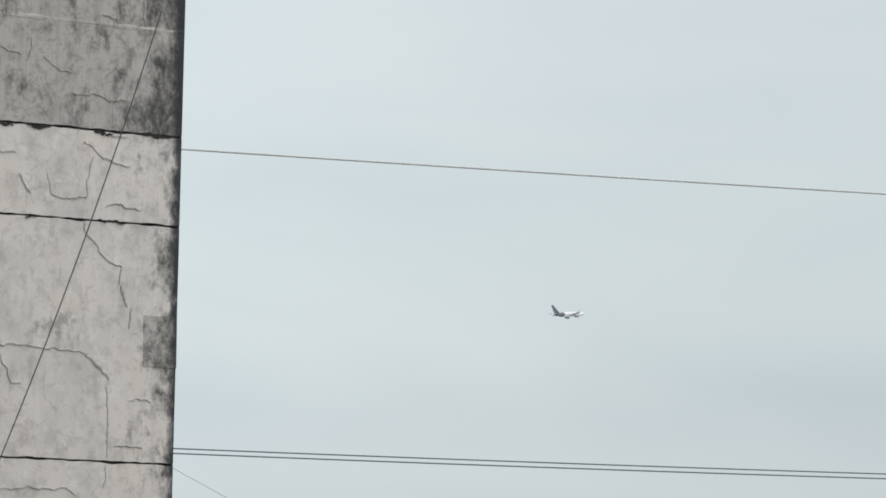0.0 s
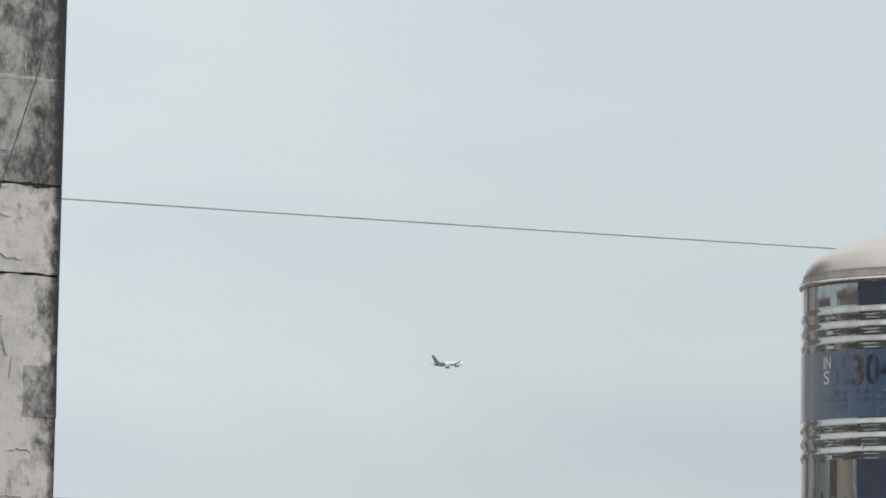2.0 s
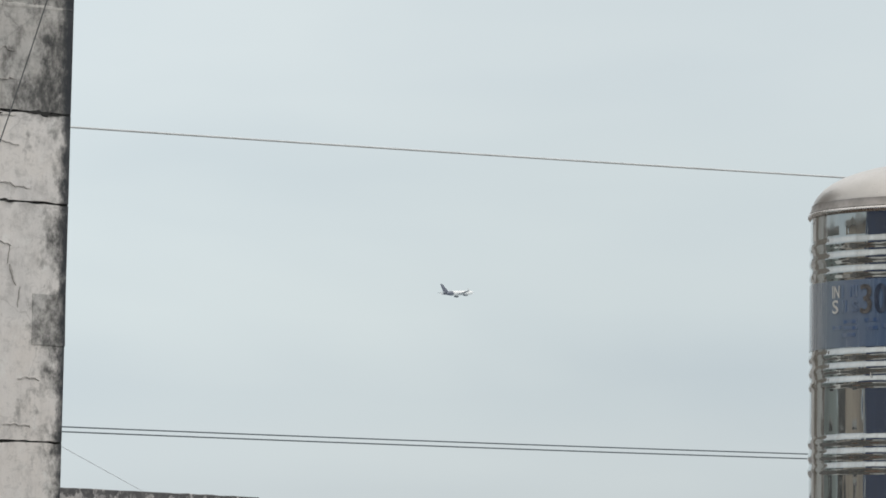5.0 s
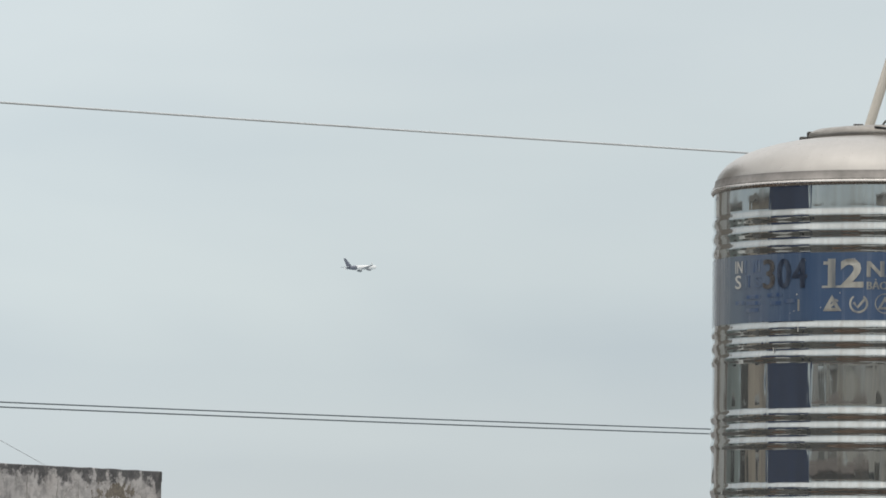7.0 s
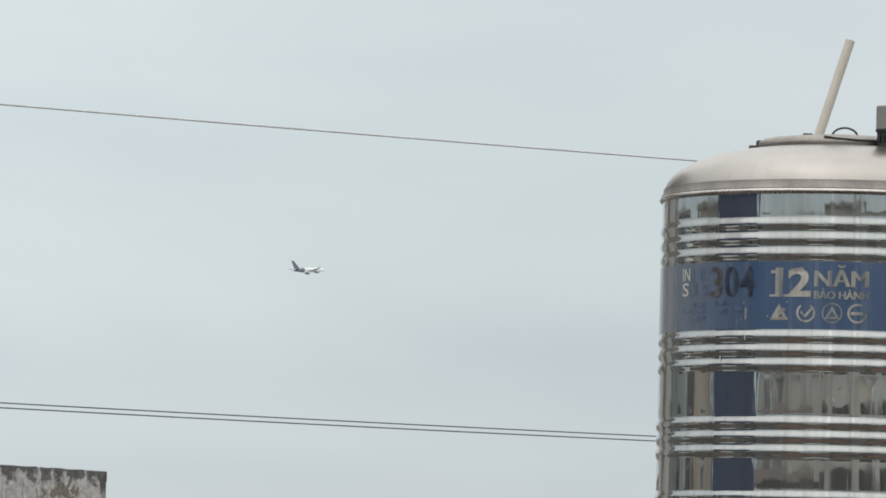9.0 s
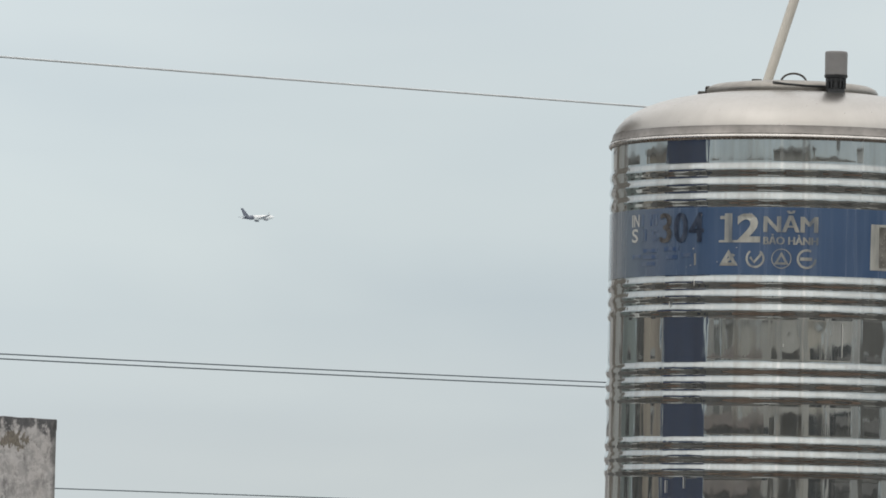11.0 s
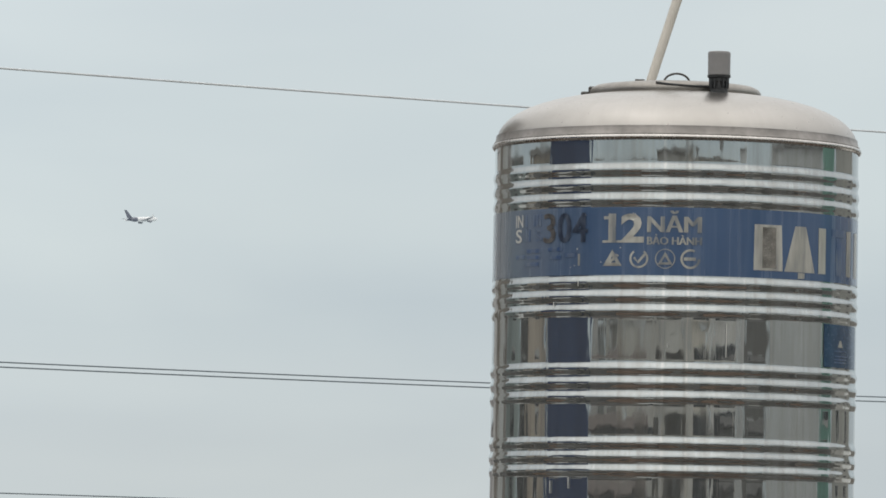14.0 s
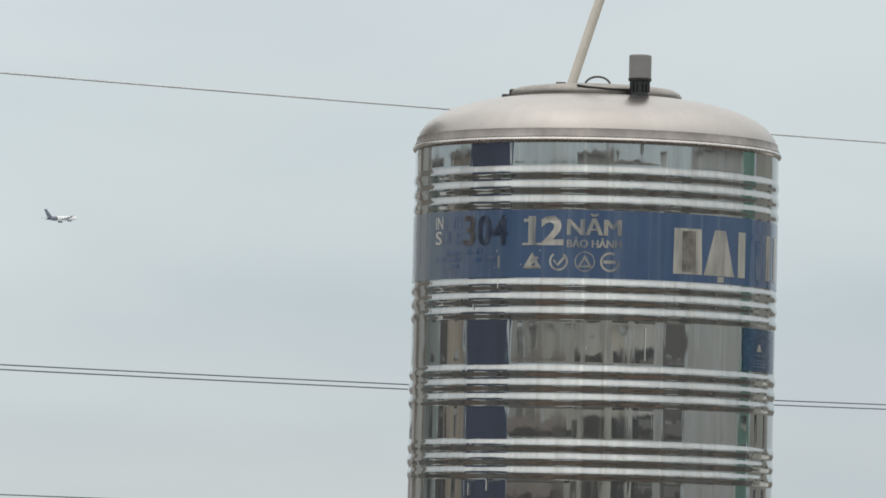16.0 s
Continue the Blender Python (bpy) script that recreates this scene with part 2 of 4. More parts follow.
def old_plaster(name, light, soot=0.5, runs_to=0.3, edge_mould=True, cracks=0.8, reach=-0.60, stain=None):
    """Old cement plaster: blotches, hairline cracks, runs of soot, black mould that eats in from the free edge (local x = 0)."""
    k = Mat(name, Roughness=0.92)
    big = k.noise(2.2, (1, 1, 1), 6, 0.6)
    mid = k.noise(7.0, (1.0, 1, 0.85), 9, 0.62, 0.0, (5, 2, 1))
    small = k.noise(17.0, (1.0, 1, 0.7), 7, 0.68, 0.0, (1, 3, 6))
    fine = k.noise(60.0, (1, 1, 0.8), 5, 0.7)
    cool = tuple(v * f for v, f in zip(light, (0.84, 0.85, 0.86)))
    c = k.ramp(big, (0.34, cool), (0.50, light), (0.72, tuple(v * f for v, f in zip(light, (1.0, 0.975, 0.95)))))
    grime = k.math("MULTIPLY", k.ramp(mid, (0.46, 0.0), (0.62, 1.0)), k.ramp(small, (0.42, 0.08), (0.57, 1.0)))
    c = k.mix(k.math("MULTIPLY", grime, soot), c, tuple(v * 0.26 for v in light))
    c = k.mix(k.ramp(fine, (0.52, 0.0), (0.78, 0.22 + 0.2 * soot)), c, tuple(v * 0.5 for v in light))
    runs = k.noise(10.0, (1.8, 1.8, 0.16), 7, 0.66, 0.0, (1, 7, 3))
    c = k.mix(k.ramp(runs, (0.52, 0.0), (0.70, runs_to)), c, (0.15, 0.145, 0.14))
    bloom = k.noise(5.0, (1.4, 1, 1.6), 7, 0.6, 0.0, (8, 1, 4))          # pale lime
    blotch = k.noise(13.0, (1.0, 1, 1.6), 7, 0.68, 0.5, (6, 6, 2))          # small dirty scabs
    c = k.mix(k.ramp(blotch, (0.53, 0.0), (0.60, 0.18 + 0.32 * soot)), c, tuple(v * 0.52 for v in light))
    c = k.mix(k.ramp(bloom, (0.58, 0.0), (0.64, 0.5)), c, tuple(min(0.85, v * 1.12) for v in light))
    # hairline cracks, lying and curved
    wob = k.node("ShaderNodeTexNoise", Scale=2.6, Detail=4.0, Roughness=0.55)
    k.link(k.co, wob.inputs["Vector"])
    add = k.node("ShaderNodeVectorMath")
    add.operation = "MULTIPLY_ADD"
    k.link(wob.outputs["Color"], add.inputs[0])
    add.inputs[1].default_value = (0.40, 0.40, 0.40)
    k.link(k.mapped((1.0, 1.0, 1.35)), add.inputs[2])
    vor = k.node("ShaderNodeTexVoronoi", Scale=2.1)
    vor.feature = "DISTANCE_TO_EDGE"
    k.link(add.outputs[0], vor.inputs["Vector"])
    gate = k.ramp(k.noise(2.8, (1, 1, 1), 3, 0.5, 0, (9, 9, 9)), (0.46, 0.0), (0.56, cracks))
    crack = k.math("MULTIPLY", k.ramp(vor.outputs["Distance"], (0.002, 1.0), (0.0095, 0.0)), gate)
    c = k.mix(crack, c, (0.14, 0.135, 0.13))
    if edge_mould:
        x = k.axis("X")
        ragged = k.noise(4.8, (1.1, 1.0, 1.0), 9, 0.70, 0.0, (2, 2, 8))
        d = k.math("ADD", x, k.math("MULTIPLY_ADD", ragged, 1.35, reach))      # how far in the mould comes
        d = k.math("ADD", d, k.math("MULTIPLY_ADD", small, 0.60, -0.30))
        speck = k.noise(34.0, (1.0, 1, 0.6), 6, 0.66, 0.0, (4, 8, 1))
        tone = k.ramp(speck, (0.36, (0.035, 0.037, 0.041)), (0.52, (0.105, 0.105, 0.105)), (0.66, (0.27, 0.265, 0.255)))
        c = k.mix(k.ramp(k.math("ADD", d, 0.5), (0.39, 0.0), (0.66, 0.92)), c, tone)
        c = k.mix(k.ramp(k.math("ADD", x, k.math("MULTIPLY_ADD", small, 0.10, 0.940)), (0.945, 0.0), (0.99, 0.92)), c, (0.034, 0.038, 0.047))
    else:
        x, z = k.axis("X"), k.axis("Z")
        # flaked patches with hard edges, and the blackened top
        flake = k.noise(8.0, (1.0, 1, 1.5), 6, 0.6, 0.4, (3, 5, 2))
        c = k.mix(k.ramp(flake, (0.54, 0.0), (0.575, 0.45)), c, (0.30, 0.29, 0.295))
        c = k.mix(k.ramp(k.noise(11.0, (1, 1, 1.3), 5, 0.6, 0.3, (7, 1, 5)), (0.585, 0.0), (0.61, 0.6)), c, (0.66, 0.64, 0.63))
        ragged = k.noise(8.0, (1.0, 1.0, 1.0), 8, 0.66, 0.0)
        d = k.math("ADD", k.math("MULTIPLY_ADD", ragged, 0.52, z), k.math("MULTIPLY_ADD", small, 0.26, -0.30))
        tone = k.ramp(small, (0.36, (0.035, 0.037, 0.044)), (0.54, (0.085, 0.086, 0.092)), (0.70, (0.24, 0.23, 0.23)))
        c = k.mix(k.ramp(d, (0.015, 0.0), (0.06, 0.9)), c, tone)
        # brown algae that spread below the coping near the corner
        bx = k.math("MULTIPLY", k.math("ADD", x, 0.46), 4.6)
        bz = k.math("MULTIPLY", k.math("ADD", z, 0.14), 19.0)
        r = k.math("SQRT", k.math("ADD", k.math("MULTIPLY", bx, bx), k.math("MULTIPLY", bz, bz)))
        blob = k.math("SUBTRACT", k.math("MULTIPLY_ADD", small, 6.0, -1.6), r)
        c = k.mix(k.ramp(blob, (0.45, 0.0), (0.70, 0.85)), c, k.ramp(fine, (0.40, (0.09, 0.075, 0.055)), (0.60, (0.24, 0.205, 0.155))))
        c = k.mix(k.ramp(k.math("ADD", x, k.math("MULTIPLY_ADD", ragged, 0.12, 0.92)), (0.93, 0.0), (0.98, 0.75)), c, (0.07, 0.07, 0.07))
    if stain:
        sx, sz, rx, rz = stain
        u = k.math("MULTIPLY", k.math("SUBTRACT", k.axis("X"), sx), 1 / rx)
        v = k.math("MULTIPLY", k.math("SUBTRACT", k.axis("Z"), sz), 1 / rz)
        r = k.math("SQRT", k.math("ADD", k.math("MULTIPLY", u, u), k.math("MULTIPLY", v, v)))
        sooty = k.math("SUBTRACT", k.math("MULTIPLY_ADD", small, 4.0, -1.15), r)
        c = k.mix(k.ramp(sooty, (0.15, 0.0), (0.75, 0.6)), c, (0.25, 0.245, 0.245))
    k.colour(c)
    k.bump(k.mix(0.5, mid, fine), 0.35, 0.010)
    return k.m


M_MIRROR, M_SATIN, M_DULL = steel_mirror(), steel_satin(), steel_dull()
M_BAND = plain("grey_rolled_steel", (0.25, 0.236, 0.225), 0.42, 0.32, 7, 0.9)
M_LABEL, M_SILVER, M_FADED, M_NAVY = label_film(), print_silver(), print_faded(), print_dark()
M_WORN = plain("worn_brown_print", (0.115, 0.11, 0.108), 0.3, 0.6, 45, 0.3)
M_TOWER = old_plaster("weathered_cement_plaster", (0.785, 0.76, 0.75), 0.34, 0.10, cracks=0.25, stain=(-0.74, 10.745, 0.20, 0.085))
M_SEAM = old_plaster("pale_seam_plaster", (0.56, 0.545, 0.53), 0.9, 0.3)
M_SOOTY = old_plaster("sooty_cement_plaster", (0.525, 0.513, 0.502), 0.95, 0.4, cracks=0.3, reach=-0.47)
M_PATCH = old_plaster("newer_cement_plaster", (0.57, 0.56, 0.555), 0.9, 0.2, cracks=0.0, reach=-0.56)
M_PARAPET = old_plaster("stained_parapet_plaster", (0.585, 0.565, 0.565), 0.8, 0.4, False, 0.0)
M_RIM = plain("bright_rolled_steel", (0.52, 0.50, 0.48), 0.24, 0.12, 14, 1.0)
M_DARK = plain("dark_oxidised_steel", (0.075, 0.07, 0.065), 0.5, 0.3, 30, 0.6)
M_CRACK = plain("grimy_crack", (0.42, 0.40, 0.39), 0.95, 0.3, 40)
M_CHIP = plain("pale_broken_plaster", (0.66, 0.64, 0.62), 0.95, 0.2, 40)
M_LID = plain("pale_brushed_steel", (0.285, 0.27, 0.252), 0.40, 0.12, 20, 0.9)
M_TAR = plain("tarred_flat_roof", (0.085, 0.08, 0.075), 0.95, 0.35, 1.5, bump=0.2)
M_TILE = plain("weathered_roof_tile", (0.115, 0.09, 0.078), 0.9, 0.4, 1.4, bump=0.2)
M_JOINT = plain("black_grimy_joint", (0.03, 0.03, 0.03), 0.95)
M_STICK = plain("dark_blue_sticker_film", (0.045, 0.09, 0.165), 0.22, 0.2, 20, 0.35)
M_CAP = plain("grey_pvc", (0.23, 0.225, 0.225), 0.5, 0.08, 30)
M_RUBBER = plain("black_plastic", (0.025, 0.027, 0.03), 0.45, 0.2, 40)
M_PIPE = plain("cream_pvc", (0.56, 0.53, 0.475), 0.4, 0.08, 14)
M_WIRE = plain("dark_grey_wire", (0.14, 0.17, 0.195), 0.7, 0.1, 3)
M_CABLE = plain("grey_weathered_cable", (0.60, 0.63, 0.65), 1.0, 0.1, 3)
M_BLACK = plain("black_cable_sheath", (0.07, 0.075, 0.08), 0.6, 0.1, 3)
M_CONC = plain("rough_concrete", (0.30, 0.285, 0.26), 0.95, 0.25, 1.2, bump=0.3)
M_GROUND = plain("dusty_street", (0.10, 0.09, 0.075), 0.95, 0.3, 0.2, bump=0.2)
# window glass, and the painted shade inside wide openings
M_GLASS = plain("dark_glass_and_opening_shade", (0.02, 0.025, 0.03), 0.08, 0.1, 2)
M_FRAME = plain("white_window_frame", (0.55, 0.55, 0.53), 0.5, 0.08, 10)
M_RUST = plain("rusty_sheet_roof", (0.13, 0.075, 0.045), 0.85, 0.4, 0.9, bump=0.2)
M_WHITE = plain("aircraft_white", (0.78, 0.79, 0.80), 0.3, 0.03, 0.2)
# dark blue lightened to hold the haze of distance
M_NAVYTAIL = plain("aircraft_dark_blue", (0.14, 0.155, 0.20), 0.35, 0.05, 0.2)
M_WING = plain("aircraft_grey", (0.26, 0.28, 0.31), 0.4, 0.05, 0.2)


# ---- mesh helpers ----
def mesh_of(name, bm, material, smooth=False):
    me = bpy.data.meshes.new(name)
    bmesh.ops.recalc_face_normals(bm, faces=bm.faces)
    if smooth:
        bm.normal_update()
        for e in bm.edges:
            e.smooth = len(e.link_faces) != 2 or e.calc_face_angle(0.0) < 0.75
    bm.to_mesh(me)
    bm.free()
    me.materials.append(material)
    if smooth:
        me.polygons.foreach_set("use_smooth", [True] * len(me.polygons))
    return me


def part(name, bm, material, parent, label="", smooth=False):
    ob = new(name, mesh_of(name, bm, material, smooth))
    ob.parent = parent
    return tagged(ob, label)


def thing(name, m, label, category, group="", kind=""):
    e = new(name)
    e.matrix_world = m
    e.empty_display_size = 0.1
    return tagged(e, label, category, group, kind)


def box(bm, x0, x1, y0, y1, z0, z1, bevel=0.0):
    r = bmesh.ops.create_cube(bm, size=1.0)
    vs = r["verts"]
    for v in vs:
        v.co = Vector(((x0 + x1) / 2 + v.co.x * (x1 - x0), (y0 + y1) / 2 + v.co.y * (y1 - y0), (z0 + z1) / 2 + v.co.z * (z1 - z0)))
    if bevel:
        es = list({e for v in vs for e in v.link_edges})
        bmesh.ops.bevel(bm, geom=es, offset=bevel, segments=2, affect="EDGES", profile=0.5)
    return bm


def boxed(*a, bevel=0.0):
    return box(bmesh.new(), *a, bevel=bevel)


def lathe(profile, seg=64, closed=False):
    """Turns a profile of (radius, height) round the z axis."""
    bm = bmesh.new()
    rings = []
    for r, z in profile:
        if r < 1e-6:
            rings.append([bm.verts.new((0, 0, z))])
        else:
            rings.append([bm.verts.new((r * math.cos(2 * math.pi * i / seg), r * math.sin(2 * math.pi * i / seg), z)) for i in range(seg)])
    for a, b in zip(rings, rings[1:]):
        for i in range(seg):
            j = (i + 1) % seg
            if len(a) == 1 and len(b) == 1:
                continue
            if len(a) == 1:
                bm.faces.new((a[0], b[i], b[j]))
            elif len(b) == 1:
                bm.faces.new((a[i], a[j], b[0]))
            else:
                bm.faces.new((a[i], a[j], b[j], b[i]))
    return bm


def tube(points, radius, seg=10):
    """A round bar along points, with closed ends."""
    bm = bmesh.new()
    pts = [Vector(p) for p in points]
    rings = []
    for i, p in enumerate(pts):
        d = (pts[min(i + 1, len(pts) - 1)] - pts[max(i - 1, 0)]).normalized()
        side = d.cross(Vector((0, 0, 1)))
        if side.length < 1e-3:
            side = Vector((1, 0, 0))
        side.normalize()
        up = side.cross(d).normalized()
        rings.append([bm.verts.new(p + radius * (side * math.cos(2 * math.pi * k / seg) + up * math.sin(2 * math.pi * k / seg))) for k in range(seg)])
    for a, b in zip(rings, rings[1:]):
        for k in range(seg):
            bm.faces.new((a[k], a[(k + 1) % seg], b[(k + 1) % seg], b[k]))
    bm.faces.new(rings[0])
    bm.faces.new(rings[-1])
    return bm


def place(az, el, dist):
    """A point seen from the balcony at az degrees to the right of +Y, el degrees up, dist metres off along the ground."""
    a = radians(az)
    return Vector((dist * math.sin(a), dist * math.cos(a), EYE[2] + dist * math.tan(radians(el))))


# ---- ground ----
g = bmesh.new()
bmesh.ops.create_grid(g, x_segments=40, y_segments=40, size=2400)
tagged(new("ground", mesh_of("ground", g, M_GROUND)), "dusty brown street ground between the houses", "ground", kind="structure")

# ---- the old plastered tower wall ----
TOWER = pose(-4.465, 29.666, 0, 0, 0, 49.56)
tower = thing("tower_building", TOWER, "tall narrow building with cracked grey cement plaster and black mould", "building")
core = bmesh.new()
loops = [[core.verts.new(p) for p in ((-5.0, 0.02, z), (e, 0.02, z), (e, 4.0, z), (-5.0, 4.0, z))] for z, e in ((0.0, -0.0035), (8.9, -0.0035), (15.2, 0.0998))]
for lo, hi in zip(loops, loops[1:]):
    for j in range(4):
        core.faces.new((lo[j], lo[(j + 1) % 4], hi[(j + 1) % 4], hi[j]))
core.faces.new(loops[0])
core.faces.new(loops[2])
part("wall", core, M_JOINT, tower)
JOINTS = [0.0, 3.2, 6.4, 8.9, 10.105, 11.254, 11.690, 15.2]
for i, (a, b) in enumerate(zip(JOINTS, JOINTS[1:])):
    open_up = 0.007 if b == 11.690 else 0.005
    lo, hi = a + (0.0045 if i else 0), b - (open_up if i < len(JOINTS) - 2 else 0)
    pb = bmesh.new()
    # face slab with a slightly uneven lower and upper lip
    n = 130
    top, bot = [], []
    for y in (0.0, 0.034):
        for row, zz, s in ((top, hi, 1), (bot, lo, 7)):
            row.append([pb.verts.new((-5.0 + (5.0 + 0.0164 * (max(zz, 8.9) - 10.0)) * j / n, y + (0.004 * noise.noise((j * 0.3, zz, 2)) if y == 0 else 0), zz + 0.005 * noise.noise((j * 1.15, zz * 3, s)) + (s - 4) / 3 * 0.014 * max(0.0, noise.noise((j * 0.33, zz * 5, s * 2)) - 0.12))) for j in range(n + 1)])
    for j in range(n):
        pb.faces.new((bot[0][j], bot[0][j + 1], top[0][j + 1], top[0][j]))
        pb.faces.new((top[0][j], top[0][j + 1], top[1][j + 1], top[1][j]))
        pb.faces.new((bot[0][j], bot[0][j + 1], bot[1][j + 1], bot[1][j]))
    pb.faces.new((bot[0][n], top[0][n], top[1][n], bot[1][n]))
    pb.faces.new((bot[0][0], top[0][0], top[1][0], bot[1][0]))
    part("panel", pb, M_SOOTY if i == 6 else M_TOWER, tower)
part("roof", boxed(-5.1, 0.1, -0.1, 4.1, 15.2, 15.4, bevel=0.02), M_CONC, tower)

part("repair_patch", boxed(-0.20, 0.010, -0.0035, 0.02, 10.57, 10.815), M_PATCH, tower, "square patch of newer plaster")
sm = bmesh.new()
rows = [[sm.verts.new((-5.0 + 5.03 * j / 160, y, 12.20 + w * (0.010 + 0.016 * noise.noise((j * 0.35, w * 4, 5))))) for j in range(161)] for y, w in ((0.002, -1.3), (-0.002, -0.5), (-0.002, 0.5), (0.002, 1.3))]
for a, b in zip(rows, rows[1:]):
    for j in range(160):
        sm.faces.new((a[j], a[j + 1], b[j + 1], b[j]))
part("seam", sm, M_SEAM, tower, "pale uneven plaster seam")


def crack(parent, points, w, material, y=-0.0048, name="crack", seed=0.0):
    """A wandering crack of width w on a wall, through a few turning points (along the wall, up), thin at its ends."""
    bm = bmesh.new()
    pts = [Vector((a, 0, b)) for a, b in points]
    line_pts = []
    for p, q in zip(pts, pts[1:]):
        n_seg = max(2, int((q - p).length / 0.012))
        line_pts += [p.lerp(q, k / n_seg) for k in range(n_seg)]
    line_pts.append(pts[-1])
    rows = []
    last = len(line_pts) - 1
    for i, p in enumerate(line_pts):
        d = (line_pts[min(i + 1, last)] - line_pts[max(i - 1, 0)]).normalized()
        side = Vector((-d.z, 0, d.x))
        wob = 0.013 * noise.noise((p.x * 26, p.z * 26, seed)) + 0.005 * noise.noise((p.x * 90, p.z * 90, seed + 4))
        half = 0.36 * w * (0.25 + 0.75 * min(1.0, 4 * i / last, 4 * (last - i) / last)) * (1.0 + 0.8 * noise.noise((p.x * 45, p.z * 45, seed + 9)))
        c = p + side * wob
        rows.append([bm.verts.new((v.x, yy, v.z)) for yy, v in ((0.0, c + side * half), (y, c + side * half), (y, c - side * half), (0.0, c - side * half))])
    for a, b in zip(rows, rows[1:]):
        for k in range(3):
            bm.faces.new((a[k], b[k], b[k + 1], a[k + 1]))
    return part(name, bm, material, parent)


# the cracks of each panel: width, then the turning points
SOOTY_CRACKS = (
    (0.006, ((-0.85, 12.02), (-0.75, 11.955), (-0.66, 11.948))), (0.005, ((-0.71, 11.845), (-0.50, 11.86), (-0.43, 11.83), (-0.32, 11.846))),
    (0.005, ((-1.12, 12.04), (-0.99, 12.01))), (0.004, ((-0.93, 12.10), (-0.92, 12.05), (-0.96, 11.99))), (0.012, ((-0.226, 12.37), (-0.220, 12.21))),
    (0.003, ((-0.475, 11.945), (-0.40, 12.0), (-0.336, 11.97))), (0.004, ((-0.50, 12.241), (-0.40, 12.233), (-0.385, 12.21))))
MIDDLE_CRACKS = (
    (0.004, ((-0.59, 11.63), (-0.47, 11.55), (-0.30, 11.525))), (0.004, ((-0.99, 11.45), (-0.92, 11.355))), (0.008, ((-1.12, 11.545), (-1.01, 11.55))),
    (0.006, ((-0.82, 11.46), (-0.79, 11.37), (-0.75, 11.345), (-0.57, 11.36))), (0.003, ((-0.57, 11.36), (-0.56, 11.50), (-0.53, 11.56))),
    (0.005, ((-0.45, 11.325), (-0.37, 11.342), (-0.22, 11.314))))
LOWER_CRACKS = (
    (0.006, ((-0.585, 11.24), (-0.57, 11.18), (-0.51, 11.14), (-0.44, 11.07), (-0.34, 11.037))), (0.014, ((-0.355, 10.945), (-0.305, 10.85))),
    (0.006, ((-0.282, 10.845), (-0.295, 10.745))), (0.003, ((-0.34, 11.03), (-0.36, 10.95))), (0.005, ((-1.25, 10.64), (-0.97, 10.633), (-0.63, 10.628), (-0.55, 10.606))),
    (0.013, ((-0.56, 10.61), (-0.478, 10.55), (-0.415, 10.494))), (0.005, ((-0.43, 10.46), (-0.418, 10.29), (-0.423, 10.12))),
    (0.003, ((-1.10, 10.60), (-1.02, 10.456), (-0.96, 10.452))), (0.005, ((-0.29, 10.405), (-0.20, 10.414), (-0.15, 10.393))), (0.004, ((-0.38, 10.182), (-0.20, 10.182))))
FOOT_CRACKS = ((0.004, ((-1.20, 9.945), (-0.92, 9.964), (-0.68, 9.966), (-0.61, 9.94))), (0.003, ((-0.424, 10.09), (-0.43, 9.98))))
for k, (w, pts) in enumerate((*SOOTY_CRACKS, *MIDDLE_CRACKS, *LOWER_CRACKS, *FOOT_CRACKS)):
    crack(tower, pts, w, M_CRACK, seed=k * 3.1)
# broken lips along the joint under the sooty panel
for k, (x0, x1, dz, w, m) in enumerate(((-1.14, -1.03, -0.010, 0.018, M_JOINT), (-0.95, -0.80, -0.010, 0.022, M_JOINT), (-0.53, -0.46, -0.011, 0.026, M_JOINT), (-0.46, -0.41, -0.016, 0.012, M_JOINT),
                                        (-0.42, -0.32, -0.016, 0.016, M_CHIP), (-0.26, -0.02, -0.003, 0.024, M_JOINT), (-0.95, -0.87, -0.443, 0.012, M_JOINT), (-0.50, -0.33, -0.437, 0.012, M_JOINT))):
    crack(tower, ((x0, 11.690 + dz), ((x0 + x1) / 2, 11.690 + dz), (x1, 11.690 + dz)), w, m, y=-0.0056, name="chipped_lip", seed=50 + k * 2.3)
# added out of view to give the tank a brown mirrored strip
part("annex", boxed(-4.8, -1.7, -0.2, 0.015, 0, 14.0, bevel=0.02), plain("brown_plaster", (0.27, 0.235, 0.20), 0.9, 0.35, 1.5, bump=0.2), tower, "unseen brown plastered shaft, added to darken the tank's mirrored edge")

# ---- the lower building with a stained parapet behind it ----
LOW = pose(-4.457, 37.738, 10.083, 0, 0, 59.5)
low = thing("parapet_building", LOW, "low building with a grey, streaked and mouldy parapet wall", "building")
pw = bmesh.new()
n = 70
L = 4.5
front, back = [], []
for y, rows in ((0.0, front), (0.22, back)):
    for zz in (-10.083, -0.066):
        rows.append([pw.verts.new((-L + L * j / n, y, zz)) for j in range(n + 1)])
for j in range(n):
    for rows in (front, back):
        pw.faces.new((rows[0][j], rows[0][j + 1], rows[1][j + 1], rows[1][j]))
    pw.faces.new((front[1][j], front[1][j + 1], back[1][j + 1], back[1][j]))
for j in (0, n):
    pw.faces.new((front[0][j], front[1][j], back[1][j], back[0][j]))
part("wall", pw, M_PARAPET, low)
cp = bmesh.new()
rows = []
